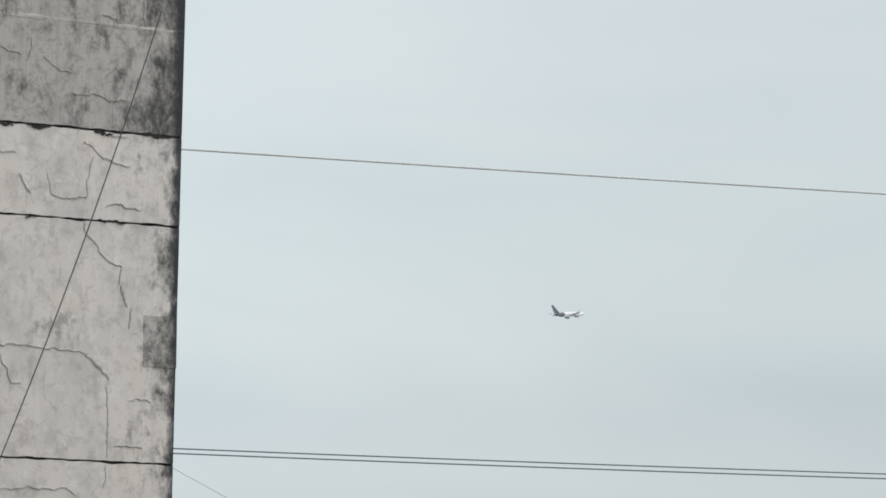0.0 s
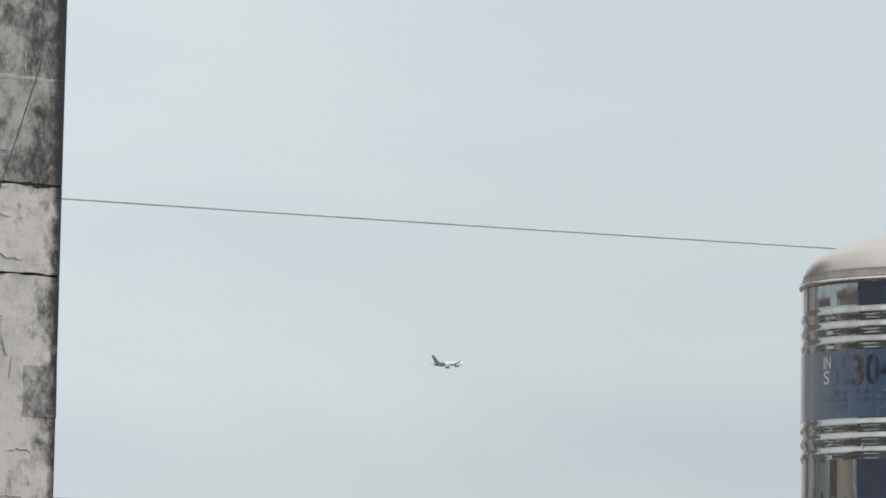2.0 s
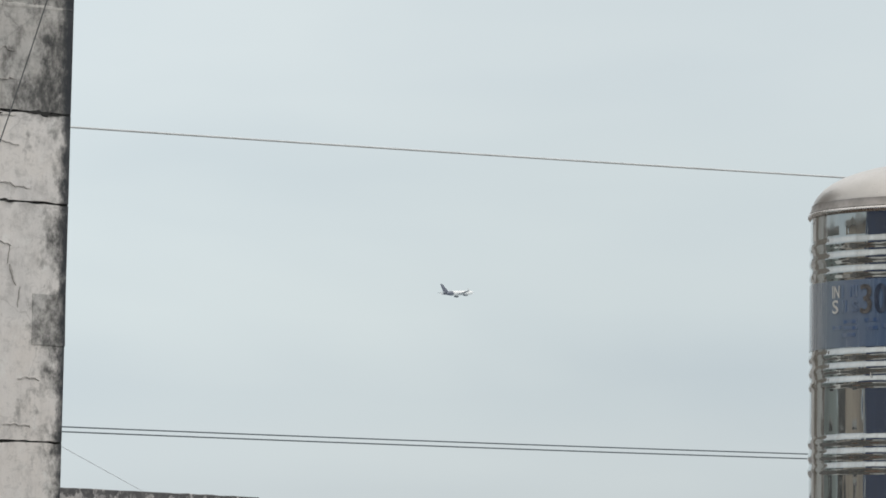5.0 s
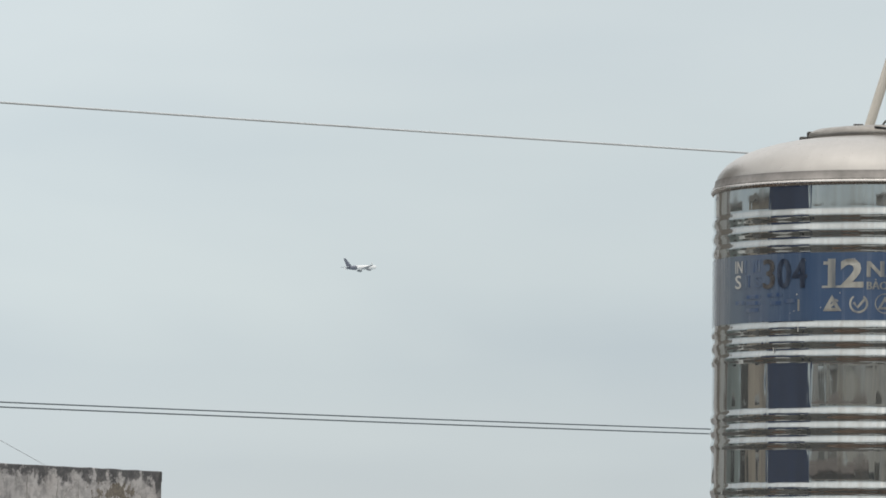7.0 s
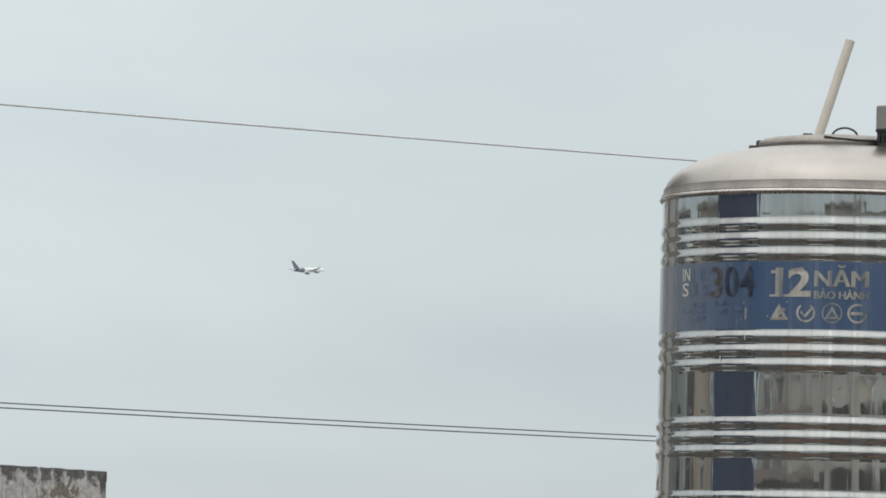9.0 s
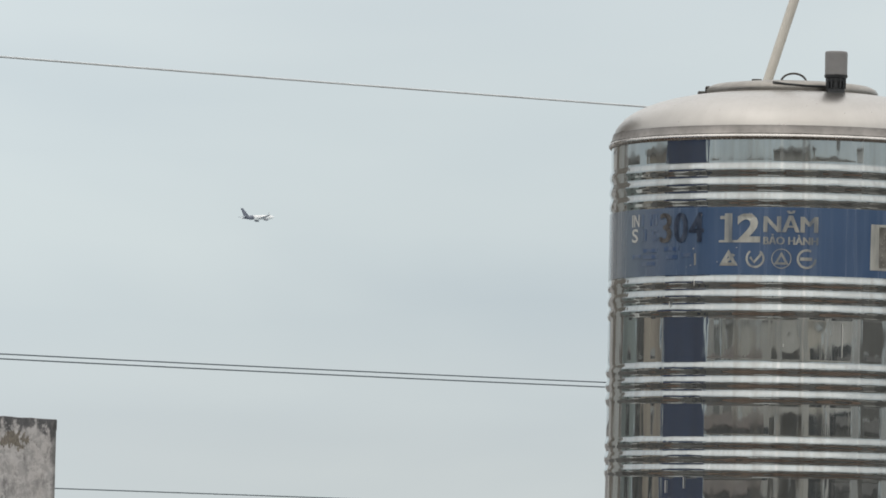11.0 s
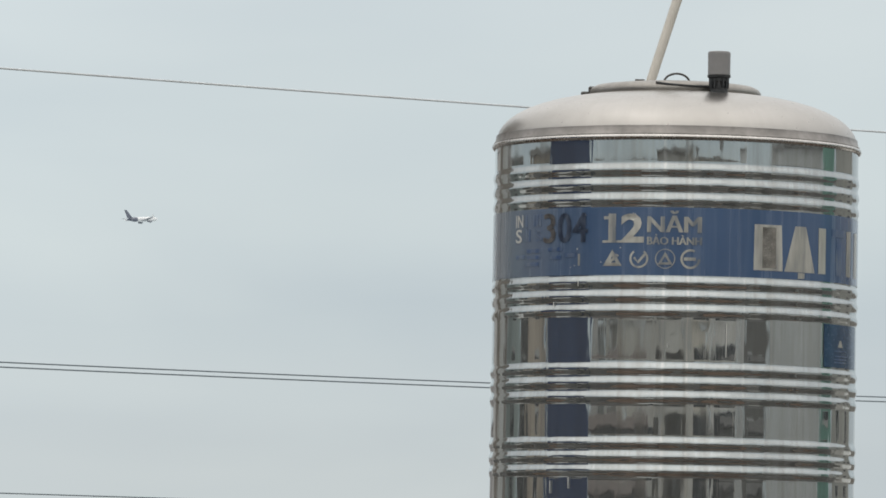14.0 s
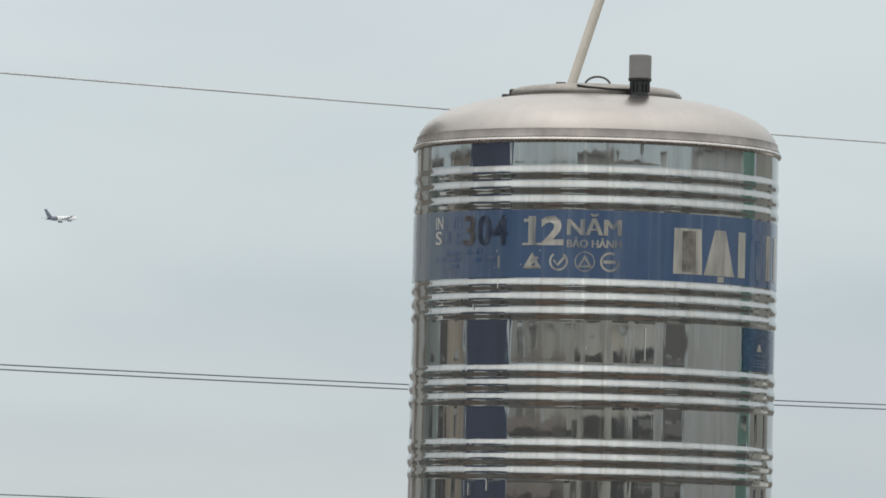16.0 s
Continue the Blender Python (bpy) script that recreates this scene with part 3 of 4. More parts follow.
for y, zz in ((-0.0005, -0.066), (-0.0005, -0.005), (0.004, 0.0), (0.23, 0.0), (0.23, -0.066)):
    rows.append([cp.verts.new((-L + (L + 0.005) * j / n, y, zz + (0.004 * noise.noise((j * 0.6, 3, 2)) + 0.002 * noise.noise((j * 1.7, 8, 1)) if zz > -0.06 else 0.0))) for j in range(n + 1)])
for a, b in zip(rows, rows[1:] + rows[:1]):
    for j in range(n):
        cp.faces.new((a[j], a[j + 1], b[j + 1], b[j]))
for j in (0, n):
    cp.faces.new([r[j] for r in rows])
part("coping", cp, M_PARAPET, low, "blackened parapet coping")
part("roof", boxed(-L, 0.0, 0.22, 5.0, -1.2, -1.0), M_CONC, low)
for k, (w, pts) in enumerate(((0.010, ((-1.07, -0.29), (-0.96, -0.19), (-0.835, -0.09))), (0.012, ((-1.32, -0.07), (-1.316, -0.34))), (0.010, ((-1.024, -0.08), (-1.02, -0.26))), (0.010, ((-0.82, -0.08), (-0.826, -0.34))))):
    crack(low, pts, w, M_CRACK, seed=80 + k * 2.7, y=-0.002)
part("side_wall", boxed(-0.2, 0.0, 0.225, 5.0, -10.083, -0.2), M_PARAPET, low)

# ---- the house under the tank ----
house = thing("tank_house", pose(0, 21.5, 0), "flat-roofed concrete house that carries the water tank", "house")
part("wall", boxed(-3, 3, -3.2, 4, 0, 8.1), M_CONC, house)
part("roof", boxed(-3.15, 3.15, -3.35, 4.15, 8.1, 8.3, bevel=0.02), M_TAR, house)

# ---- water tank ----
R = 0.5853
TANK_Z = 8.3
tank = thing("water_tank", pose(0, 20.0, TANK_Z), "upright polished stainless steel water tank with a blue label band", "water tank")
RIM = 10.483 - TANK_Z


def bulge(z1, z0, h, steps=14):
    return [(R + h * (1 - (2 * k / steps - 1) ** 2), z1 + (z0 - z1) * k / steps) for k in range(steps)]


def beads(z1, z0, count=3, h=0.0041, steps=14):
    out = []
    for k in range(count * steps):
        s = k / steps
        out.append((R + h * 0.5 * (1 - math.cos(2 * math.pi * s)), z1 + (z0 - z1) * s / count))
    return out


ZONES = [("flat", 10.483, 10.409), ("bead", 10.409, 10.268), ("label", 10.268, 10.054), ("bead", 10.054, 9.921), ("flat", 9.921, 9.784),
         ("bead", 9.784, 9.650), ("flat", 9.650, 9.551), ("bead", 9.551, 9.420), ("flat", 9.420, 9.282), ("bead", 9.282, 9.150), ("flat", 9.150, 9.0)]
prof = []
for kind, a, b in ZONES:
    a, b = a - TANK_Z, b - TANK_Z
    if kind == "bead":
        prof += beads(a, b)
    else:
        prof += bulge(a, b, 0.0005 if kind == "label" else 0.0030 * (a - b))
prof += [(R, 0.70), (R - 0.004, 0.66), (R - 0.03, 0.62), (0.3, 0.56), (0.0, 0.55)]
shell = lathe(prof, 288)
for v in shell.verts:
    q = math.hypot(v.co.x, v.co.y)
    if q > R - 0.003:
        a = math.atan2(v.co.y, v.co.x)
        d = (q - R) * (0.32 * noise.noise((9 * math.cos(a), 9 * math.sin(a), v.co.z * 9)) + 0.22 * noise.noise((26 * math.cos(a), 26 * math.sin(a), v.co.z * 30))) + 0.0005 * noise.noise((5 * math.cos(a), 5 * math.sin(a), v.co.z * 2 + 7))
        v.co.x, v.co.y = v.co.x * (q + d) / q, v.co.y * (q + d) / q
part("body", shell, M_MIRROR, tank, "mirror-polished ribbed steel shell", smooth=True)
# dome with its rolled rim
part("rim", lathe([(R - 0.01, RIM - 0.002), (R + 0.004, RIM - 0.003), (R + 0.0085, RIM + 0.002), (R + 0.0095, RIM + 0.008), (R + 0.007, RIM + 0.013), (R + 0.002, RIM + 0.015), (R - 0.01, RIM + 0.015)], 160), M_RIM, tank, "rolled steel rim", smooth=True)
part("shoulder", lathe([(R + 0.001, RIM + 0.013), (R + 0.0045, RIM + 0.016), (R + 0.003, RIM + 0.020), (R - 0.001, RIM + 0.024), (R - 0.004, RIM + 0.042), (R - 0.012, RIM + 0.044)], 160), M_BAND, tank, "grey shoulder band", smooth=True)
dome = [(0.578, 0.043), (0.574, 0.056), (0.562, 0.075), (0.544, 0.094), (0.519, 0.112), (0.487, 0.129), (0.448, 0.144), (0.402, 0.1575), (0.350, 0.1685), (0.292, 0.177), (0.20, 0.185), (0.0, 0.19)]
part("dome", lathe([(r, RIM + z) for r, z in dome], 160), M_SATIN, tank, "satin steel domed top", smooth=True)
LX = -0.009
lid = part("lid", lathe([(0.268, RIM + 0.170), (0.277, RIM + 0.180), (0.278, RIM + 0.192), (0.271, RIM + 0.202), (0.255, RIM + 0.210), (0.21, RIM + 0.2155), (0.0, RIM + 0.2185)], 96), M_LID, tank, "round steel lid", smooth=True)
lid.matrix_basis = pose(LX, 0, 0)
arch = [(0.006 + 0.041 * math.cos(a), -0.16, RIM + 0.211 + 0.030 * math.sin(a)) for a in [math.pi * k / 14 for k in range(15)]]
part("handle", tube(arch, 0.0035), M_DARK, lid, "thin wire handle", smooth=True)
part("latch", boxed(-0.302, -0.245, -0.04, 0.03, RIM + 0.174, RIM + 0.190, bevel=0.005), M_DARK, lid)
part("clasp", boxed(-0.278, -0.232, -0.05, 0.01, RIM + 0.186, RIM + 0.206, bevel=0.006), M_DARK, lid)
part("tab", boxed(-0.128, -0.096, -0.14, -0.11, RIM + 0.213, RIM + 0.2235, bevel=0.002), M_DARK, lid)
part("strap", tube([(0.17, -0.225, RIM + 0.199), (0.12, -0.262, RIM + 0.192), (0.05, -0.279, RIM + 0.193), (-0.02, -0.278, RIM + 0.198), (-0.06, -0.268, RIM + 0.204)], 0.0032), M_RUBBER, lid, "black rubber strap", smooth=True)
# overflow fitting on the dome
vb = lathe([(0.0, 0.155), (0.029, 0.155), (0.029, 0.181), (0.025, 0.186), (0.0255, 0.200), (0.030, 0.206), (0.031, 0.216), (0.0365, 0.219), (0.0375, 0.226), (0.0, 0.227)], 40)
vent = part("vent_base", vb, M_RUBBER, tank, "black plastic threaded socket", smooth=False)
vent.matrix_basis = pose(0.131, -0.292, RIM)
for k in range(14):
    a = 2 * math.pi * k / 14
    rb = part("rib", boxed(-0.0025, 0.0025, 0.024, 0.0325, 0.184, 0.216), M_RUBBER, vent)
    rb.matrix_basis = pose(0, 0, 0, 0, 0, math.degrees(a))
vc = part("vent_cap", lathe([(0.0, 0.224), (0.0345, 0.224), (0.0355, 0.228), (0.0358, 0.296), (0.0345, 0.3005), (0.031, 0.3015), (0.0, 0.3015)], 48), M_CAP, tank, "grey plastic cap", smooth=False)
vc.matrix_basis = pose(0.131, -0.292, RIM)


# label band, print and stickers on the shell
def on_shell(phi, z, lift):
    a = radians(phi)
    return Vector(((R + lift) * math.sin(a), -(R + lift) * math.cos(a), z - TANK_Z))


def patch(p0, p1, z0, z1, lift, top=None, step=1.5):
    """A thin curved sheet on the shell; top=(q0, q1) narrows its upper edge."""
    bm = bmesh.new()
    nn = max(2, int(abs(p1 - p0) / step))
    q0, q1 = top or (p0, p1)
    rows = []
    for lf in (lift, lift - 0.0012):
        for s, (a, b), z in ((0, (p0, p1), z0), (1, (q0, q1), z1)):
            rows.append([bm.verts.new(on_shell(a + (b - a) * j / nn, z, lf)) for j in range(nn + 1)])
    lo, hi, lo2, hi2 = rows
    for j in range(nn):
        bm.faces.new((lo[j], lo[j + 1], hi[j + 1], hi[j]))
        bm.faces.new((lo2[j], lo2[j + 1], hi2[j + 1], hi2[j]))
        bm.faces.new((lo[j], lo[j + 1], lo2[j + 1], lo2[j]))
        bm.faces.new((hi[j], hi[j + 1], hi2[j + 1], hi2[j]))
    for j in (0, nn):
        bm.faces.new((lo[j], hi[j], hi2[j], lo2[j]))
    return bm


label = part("label_band", patch(-118, 118, 10.0545, 10.2675, 0.0016), M_LABEL, tank, "worn blue printed label band", smooth=True)


def lettering(text, p0, p1, z0, z1, material, bold=0.0, lift=0.0034):
    """Words fitted between two angles and two heights, bent round the shell."""
    cu = bpy.data.curves.new("lettering", "FONT")
    cu.body, cu.offset, cu.resolution_u = text, bold, 3
    tmp = new("lettering", cu)
    dg = bpy.context.evaluated_depsgraph_get()
    me = bpy.data.meshes.new_from_object(tmp.evaluated_get(dg))
    bpy.data.objects.remove(tmp)
    bm = bmesh.new()
    bm.from_mesh(me)
    bpy.data.meshes.remove(me)
    xs = [v.co.x for v in bm.verts]
    ys = [v.co.y for v in bm.verts]
    x0, x1, y0, y1 = min(xs), max(xs), min(ys), max(ys)
    for v in bm.verts:
        v.co = on_shell(p0 + (p1 - p0) * (v.co.x - x0) / (x1 - x0), z0 + (z1 - z0) * (v.co.y - y0) / (y1 - y0), lift)
    return part("lettering", bm, material, label)


lettering("2", -16.9, -9.6, 10.156, 10.247, M_SILVER, 0.03)
for name, q in (("numeral_stem", (-20.9, -18.5, 10.156, 10.247)), ("numeral_foot", (-22.8, -16.9, 10.156, 10.163)), ("numeral_flag", (-22.4, -20.9, 10.229, 10.239))):
    part(name, patch(*q, 0.0028), M_SILVER, label)
for shift, lift in ((-0.26, 0.0034), (0.0, 0.0037), (0.26, 0.0040)):
    lettering("NĂM", -8.4 + shift, 7.8 + shift, 10.189, 10.257, M_SILVER, 0.0, lift)
for shift, lift in ((-0.12, 0.0034), (0.12, 0.0037)):
    lettering("BẢO HÀNH", -8.5 + shift, 8.0 + shift, 10.150, 10.183, M_SILVER, 0.0, lift)
for digit, p0, p1, m in (("3", -44.6, -40.2, M_WORN), ("0", -38.7, -34.0, M_NAVY), ("4", -33.0, -28.2, M_NAVY)):
    for shift, lift in ((-0.35, 0.0034), (0.0, 0.0037), (0.35, 0.0040)):
        lettering(digit, p0 + shift, p1 + shift, 10.158, 10.251, m, 0.0, lift)
lettering("IN", -59.2, -55.0, 10.212, 10.251, M_FRAME, 0.012)
lettering("S", -59.2, -55.6, 10.163, 10.206, M_FRAME, 0.012)
lettering("S", -48.6, -45.6, 10.165, 10.200, M_FADED, 0.0)
for p0, z0, z1 in ((-49.6, 10.213, 10.25), (-48.3, 10.213, 10.25), (-46.9, 10.213, 10.25), (-53.6, 10.166, 10.205), (-52.0, 10.166, 10.205), (-53.6, 10.213, 10.25)):
    part("print_line", patch(p0, p0 + 0.7, z0, z1, 0.0026, step=0.4), M_FADED, label)
# faded lines of small print
for p0, p1, z in ((-59, -54, 10.118), (-53, -46, 10.135), (-53, -46, 10.115), (-53.5, -47, 10.093), (-43, -37, 10.138), (-42, -37.5, 10.112), (-36, -32, 10.118)):
    part("print_line", patch(p0, p1, z - 0.006, z + 0.006, 0.0026), M_FADED, label)
part("scratch", patch(-31.2, -30.6, 10.085, 10.122, 0.0026, step=0.3), M_SILVER, label)


def ring_mark(phi, z, r, inner, sides, material, arc=(0, 360), turn=90, squash=1.0):
    """A flat ring or polygon outline printed on the label."""
    bm = bmesh.new()
    rr = []
    for k in range(sides + 1):
        a = radians(turn + arc[0] + (arc[1] - arc[0]) * k / sides)
        rr.append([bm.verts.new(on_shell(phi + math.degrees(q * math.cos(a) / R), z + q * math.sin(a) * squash, 0.0028)) for q in (r, inner)])
    for a, b in zip(rr, rr[1:]):
        bm.faces.new((a[0], b[0], b[1], a[1]))
    return part("emblem", bm, material, label)


def stroke(points, w, material, lift=0.003):
    """A flat pen stroke through (angle, height) points."""
    bm = bmesh.new()
    pts = [Vector((p * radians(1) * R, z)) for p, z in points]
    rows = []
    for i, p in enumerate(pts):
        d = (pts[min(i + 1, len(pts) - 1)] - pts[max(i - 1, 0)]).normalized()
        nrm = Vector((-d.y, d.x)) * w
        rows.append([bm.verts.new(on_shell(math.degrees((p + s * nrm).x / R), (p + s * nrm).y, lift)) for s in (-1, 1)])
    for a, b in zip(rows, rows[1:]):
        bm.faces.new((a[0], b[0], b[1], a[1]))
    return part("stroke", bm, material, label)


ring_mark(-19.5, 10.100, 0.036, 0.014, 3, M_SILVER, squash=0.95)
stroke([(-20.6, 10.094), (-19.3, 10.103), (-18.2, 10.118), (-17.6, 10.113)], 0.0045, M_SILVER)
ring_mark(-11.1, 10.106, 0.030, 0.0235, 28, M_SILVER, arc=(35, 325))
stroke([(-12.6, 10.110), (-11.4, 10.094), (-9.0, 10.122)], 0.004, M_SILVER)
ring_mark(-3.0, 10.106, 0.0315, 0.0285, 28, M_SILVER)
ring_mark(-3.0, 10.101, 0.027, 0.013, 3, M_SILVER)
ring_mark(4.7, 10.106, 0.031, 0.024, 28, M_SILVER, arc=(-60, 240), turn=120)
stroke([(2.7, 10.106), (6.4, 10.106)], 0.005, M_SILVER)
# the maker's mark as plain silver blocks
# bare steel whose dark brownish reflection is put into the base colour
M_BARE = plain("bare_worn_steel", (0.27, 0.25, 0.225), 0.22, 0.45, 30, 0.75)
block = part("mark", patch(24.8, 35.2, 10.078, 10.222, 0.0028, top=(25.0, 34.6)), M_SILVER, label)
part("worn_patch", patch(27.8, 32.6, 10.086, 10.214, 0.0036), M_BARE, block, "print rubbed off to bare steel, coloured with its brownish reflection")
wedge = part("mark", patch(35.8, 48.6, 10.078, 10.222, 0.0028, top=(40.0, 44.4)), M_SILVER, label)
part("stud", patch(41.3, 44.0, 10.058, 10.076, 0.0028), M_SILVER, wedge)
for p0, p1, z0, z1, m in ((50.4, 54.0, 10.078, 10.222, M_SILVER), (57.5, 66.5, 10.200, 10.222, M_FADED), (60.4, 63.4, 10.078, 10.196, M_FADED), (68.0, 71.6, 10.078, 10.222, M_SILVER), (76.0, 80.5, 10.078, 10.222, M_SILVER)):
    part("mark", patch(p0, p1, z0, z1, 0.0028), m, label)
# specks where the print has flaked off
rng = random.Random(4)
for k in range(9):
    phi, z = rng.uniform(-42, -8), rng.choice((rng.uniform(10.07, 10.15), rng.uniform(10.235, 10.262)))
    part("fleck", patch(phi, phi + rng.uniform(0.2, 0.35), z, z + rng.uniform(0.002, 0.005), 0.0038, step=0.2), M_FRAME, label)
sticker = part("sticker", patch(54.0, 80.0, 9.786, 9.922, 0.0022), M_STICK, tank, "small blue sticker with a pale emblem", smooth=True)
part("emblem", patch(62.2, 65.8, 9.850, 9.872, 0.0034, top=(63.6, 64.4)), M_SILVER, sticker)
for z in (9.838, 9.822, 9.812, 9.802):
    part("print_line", patch(60, 69, z - 0.002, z + 0.002, 0.0034), M_FADED, sticker)
for phi, z0, z1 in ((-31.0, 10.02, 10.036), (-33.5, 9.385, 9.42), (-40.5, 9.37, 9.41), (-40.2, 9.955, 9.972), (16.0, 9.80, 9.905), (-2.0, 9.83, 9.84)):
    part("lime_drip", patch(phi, phi + 0.28, z0, z1, 0.0052, step=0.2), M_FRAME, tank)
for k in range(4):
    a = radians(45 + 90 * k)
    x, y = 0.48 * math.cos(a), 0.48 * math.sin(a)
    part("leg", boxed(x - 0.03, x + 0.03, y - 0.03, y + 0.03, 0.0, 0.61, bevel=0.004), M_DULL, tank)

# slanted pipe that stands in the lid
pipe = thing("plastic_pipe", pose(-0.094, 20.05, 10.694), "slanted cream plastic pipe standing on the tank lid", "pipe")
part("tube", tube([(0, 0, 0), (0.102, 0.03, 0.335)], 0.0155, 20), M_PIPE, pipe, smooth=False)

# ---- overhead lines ----
def line(name, ends, radius, material, label, sag=0.0, past=(0.0, 0.0), steps=40):
    """A hanging wire through two places, going on past them by so many metres."""
    a, b = (place(*e) for e in ends)
    length = (b - a).length
    pts = []
    for k in range(steps + 1):
        u = (-past[0] + (length + past[0] + past[1]) * k / steps) / length
        pts.append(a.lerp(b, u) - Vector((0, 0, sag * 4 * u * (1 - u))))
    start = pts[0].copy()
    ob = new(name, mesh_of(name, tube([p - start for p in pts], radius, 8), material, True))
    ob.location = start
    tagged(ob, label, "cable", "overhead lines")
    return pts[0], pts[-1]


ends = line("overhead_cable", ((-8.53, 5.015, 46), (2.66, 4.412, 56)), 0.0080, M_CABLE, "thick pale grey overhead cable in the sky", 0.014, (8, 8))
line("overhead_cable", ((-8.566, 2.257, 46), (2.709, 2.005, 56)), 0.0052, M_WIRE, "thin dark overhead wire of a close pair", 0.022, (8, 8))
line("overhead_cable", ((-8.566, 2.212, 46), (2.709, 1.963, 56)), 0.0052, M_WIRE, "thin dark overhead wire of a close pair", 0.022, (8, 8))
line("overhead_cable", ((-6.294, 0.994, 46.5), (-3.305, 0.957, 49.5)), 0.0045, M_WIRE, "thin dark overhead wire low in the sky", 0.0, (10, 15))
line("overhead_cable", ((-8.575, 2.085, 35.2), (-7.809, 1.676, 37.2)), 0.0016, M_CABLE, "thin slanted grey wire down to the parapet", 0.0, (4.3, 0.0))
line("overhead_cable", ((-8.74, 6.228, 29.55), (-10.148, 2.141, 28.95)), 0.0031, M_BLACK, "slanted dark wire before the plastered wall", 0.07, (0.03, 1.6))
for p, top in ((ends[0], 13.6), (ends[1], 13.6)):
    pole = thing("utility_pole", pose(p.x, p.y, 0), "tapered grey concrete pole carrying the overhead lines", "utility pole", "utility poles")
    part("shaft", lathe([(0.17, 0.0), (0.10, top), (0.0, top)], 20), M_CONC, pole, smooth=False)

# ---- the airliner ----
PL = place(-4.924, 3.536, 4850)
plane = thing("airliner", Matrix.Translation(PL) @ pose(0, 0, 0, -4, -4, 50) @ Matrix.Scale(0.9, 4), "white twin-engine airliner with a dark blue tail, climbing", "airplane")
fus = lathe([(0.0, -18.6), (0.5, -17.8), (1.2, -14.5), (1.95, -9.0), (1.98, 0), (1.98, 13.0), (1.7, 15.8), (1.1, 17.9), (0.5, 18.7), (0.0, 18.9)], 28)
bmesh.ops.rotate(fus, verts=fus.verts, cent=(0, 0, 0), matrix=Matrix.Rotation(radians(90), 3, "Y"))
part("fuselage", fus, M_WHITE, plane, smooth=True)


def fin(points, thick, axis):
    """A flat tapered surface from four outline points, with thickness."""
    bm = bmesh.new()
    off = Vector(axis) * thick / 2
    a = [bm.verts.new(Vector(p) + off) for p in points]
    b = [bm.verts.new(Vector(p) - off) for p in points]
    bm.faces.new(a)
    bm.faces.new(b)
    for i in range(len(points)):
        j = (i + 1) % len(points)
        bm.faces.new((a[i], a[j], b[j], b[i]))
    return bm


part("tail_fin", fin([(-17.6, 0, 1.2), (-11.5, 0, 1.5), (-18.2, 0, 8.3), (-20.6, 0, 8.3)], 0.4, (0, 1, 0)), M_NAVYTAIL, plane, "dark blue tail fin")
tc = lathe([(0.0, -18.7), (0.55, -17.8), (1.26, -14.5), (2.02, -9.0), (2.0, -7.0), (1.9, -6.5)], 28)
bmesh.ops.rotate(tc, verts=tc.verts, cent=(0, 0, 0), matrix=Matrix.Rotation(radians(90), 3, "Y"))
part("tail_cone", tc, M_NAVYTAIL, plane, "dark blue rear fuselage", smooth=True)
for s in (-1, 1):
    wing = part("wing", fin([(4.5, s * 1.6, -1.1), (-2.2, s * 1.6, -1.1), (-3.6, s * 16.5, 0.6), (-2.0, s * 16.8, 0.6)], 0.5, (0, 0, 1)), M_WING, plane)
    part("winglet", fin([(-3.9, s * 16.7, 0.6), (-2.1, s * 16.7, 0.6), (-3.6, s * 17.1, 2.8), (-4.4, s * 17.1, 2.8)], 0.2, (0, 1, 0)), M_WHITE, wing)
    part("tailplane", fin([(-14.6, s * 0.8, 0.7), (-17.6, s * 0.8, 0.7), (-18.6, s * 6.2, 1.2), (-17.4, s * 6.2, 1.2)], 0.3, (0, 0, 1)), M_NAVYTAIL, plane)
    en = lathe([(0.0, -2.4), (0.75, -2.2), (1.1, 0.2), (1.15, 1.6), (0.95, 2.2), (0.0, 2.0)], 20)
    bmesh.ops.rotate(en, verts=en.verts, cent=(0, 0, 0), matrix=Matrix.Rotation(radians(90), 3, "Y"))
    eng = part("engine", en, M_WING, plane, smooth=True)
    eng.matrix_basis = pose(3.4, s * 5.75, -2.3)


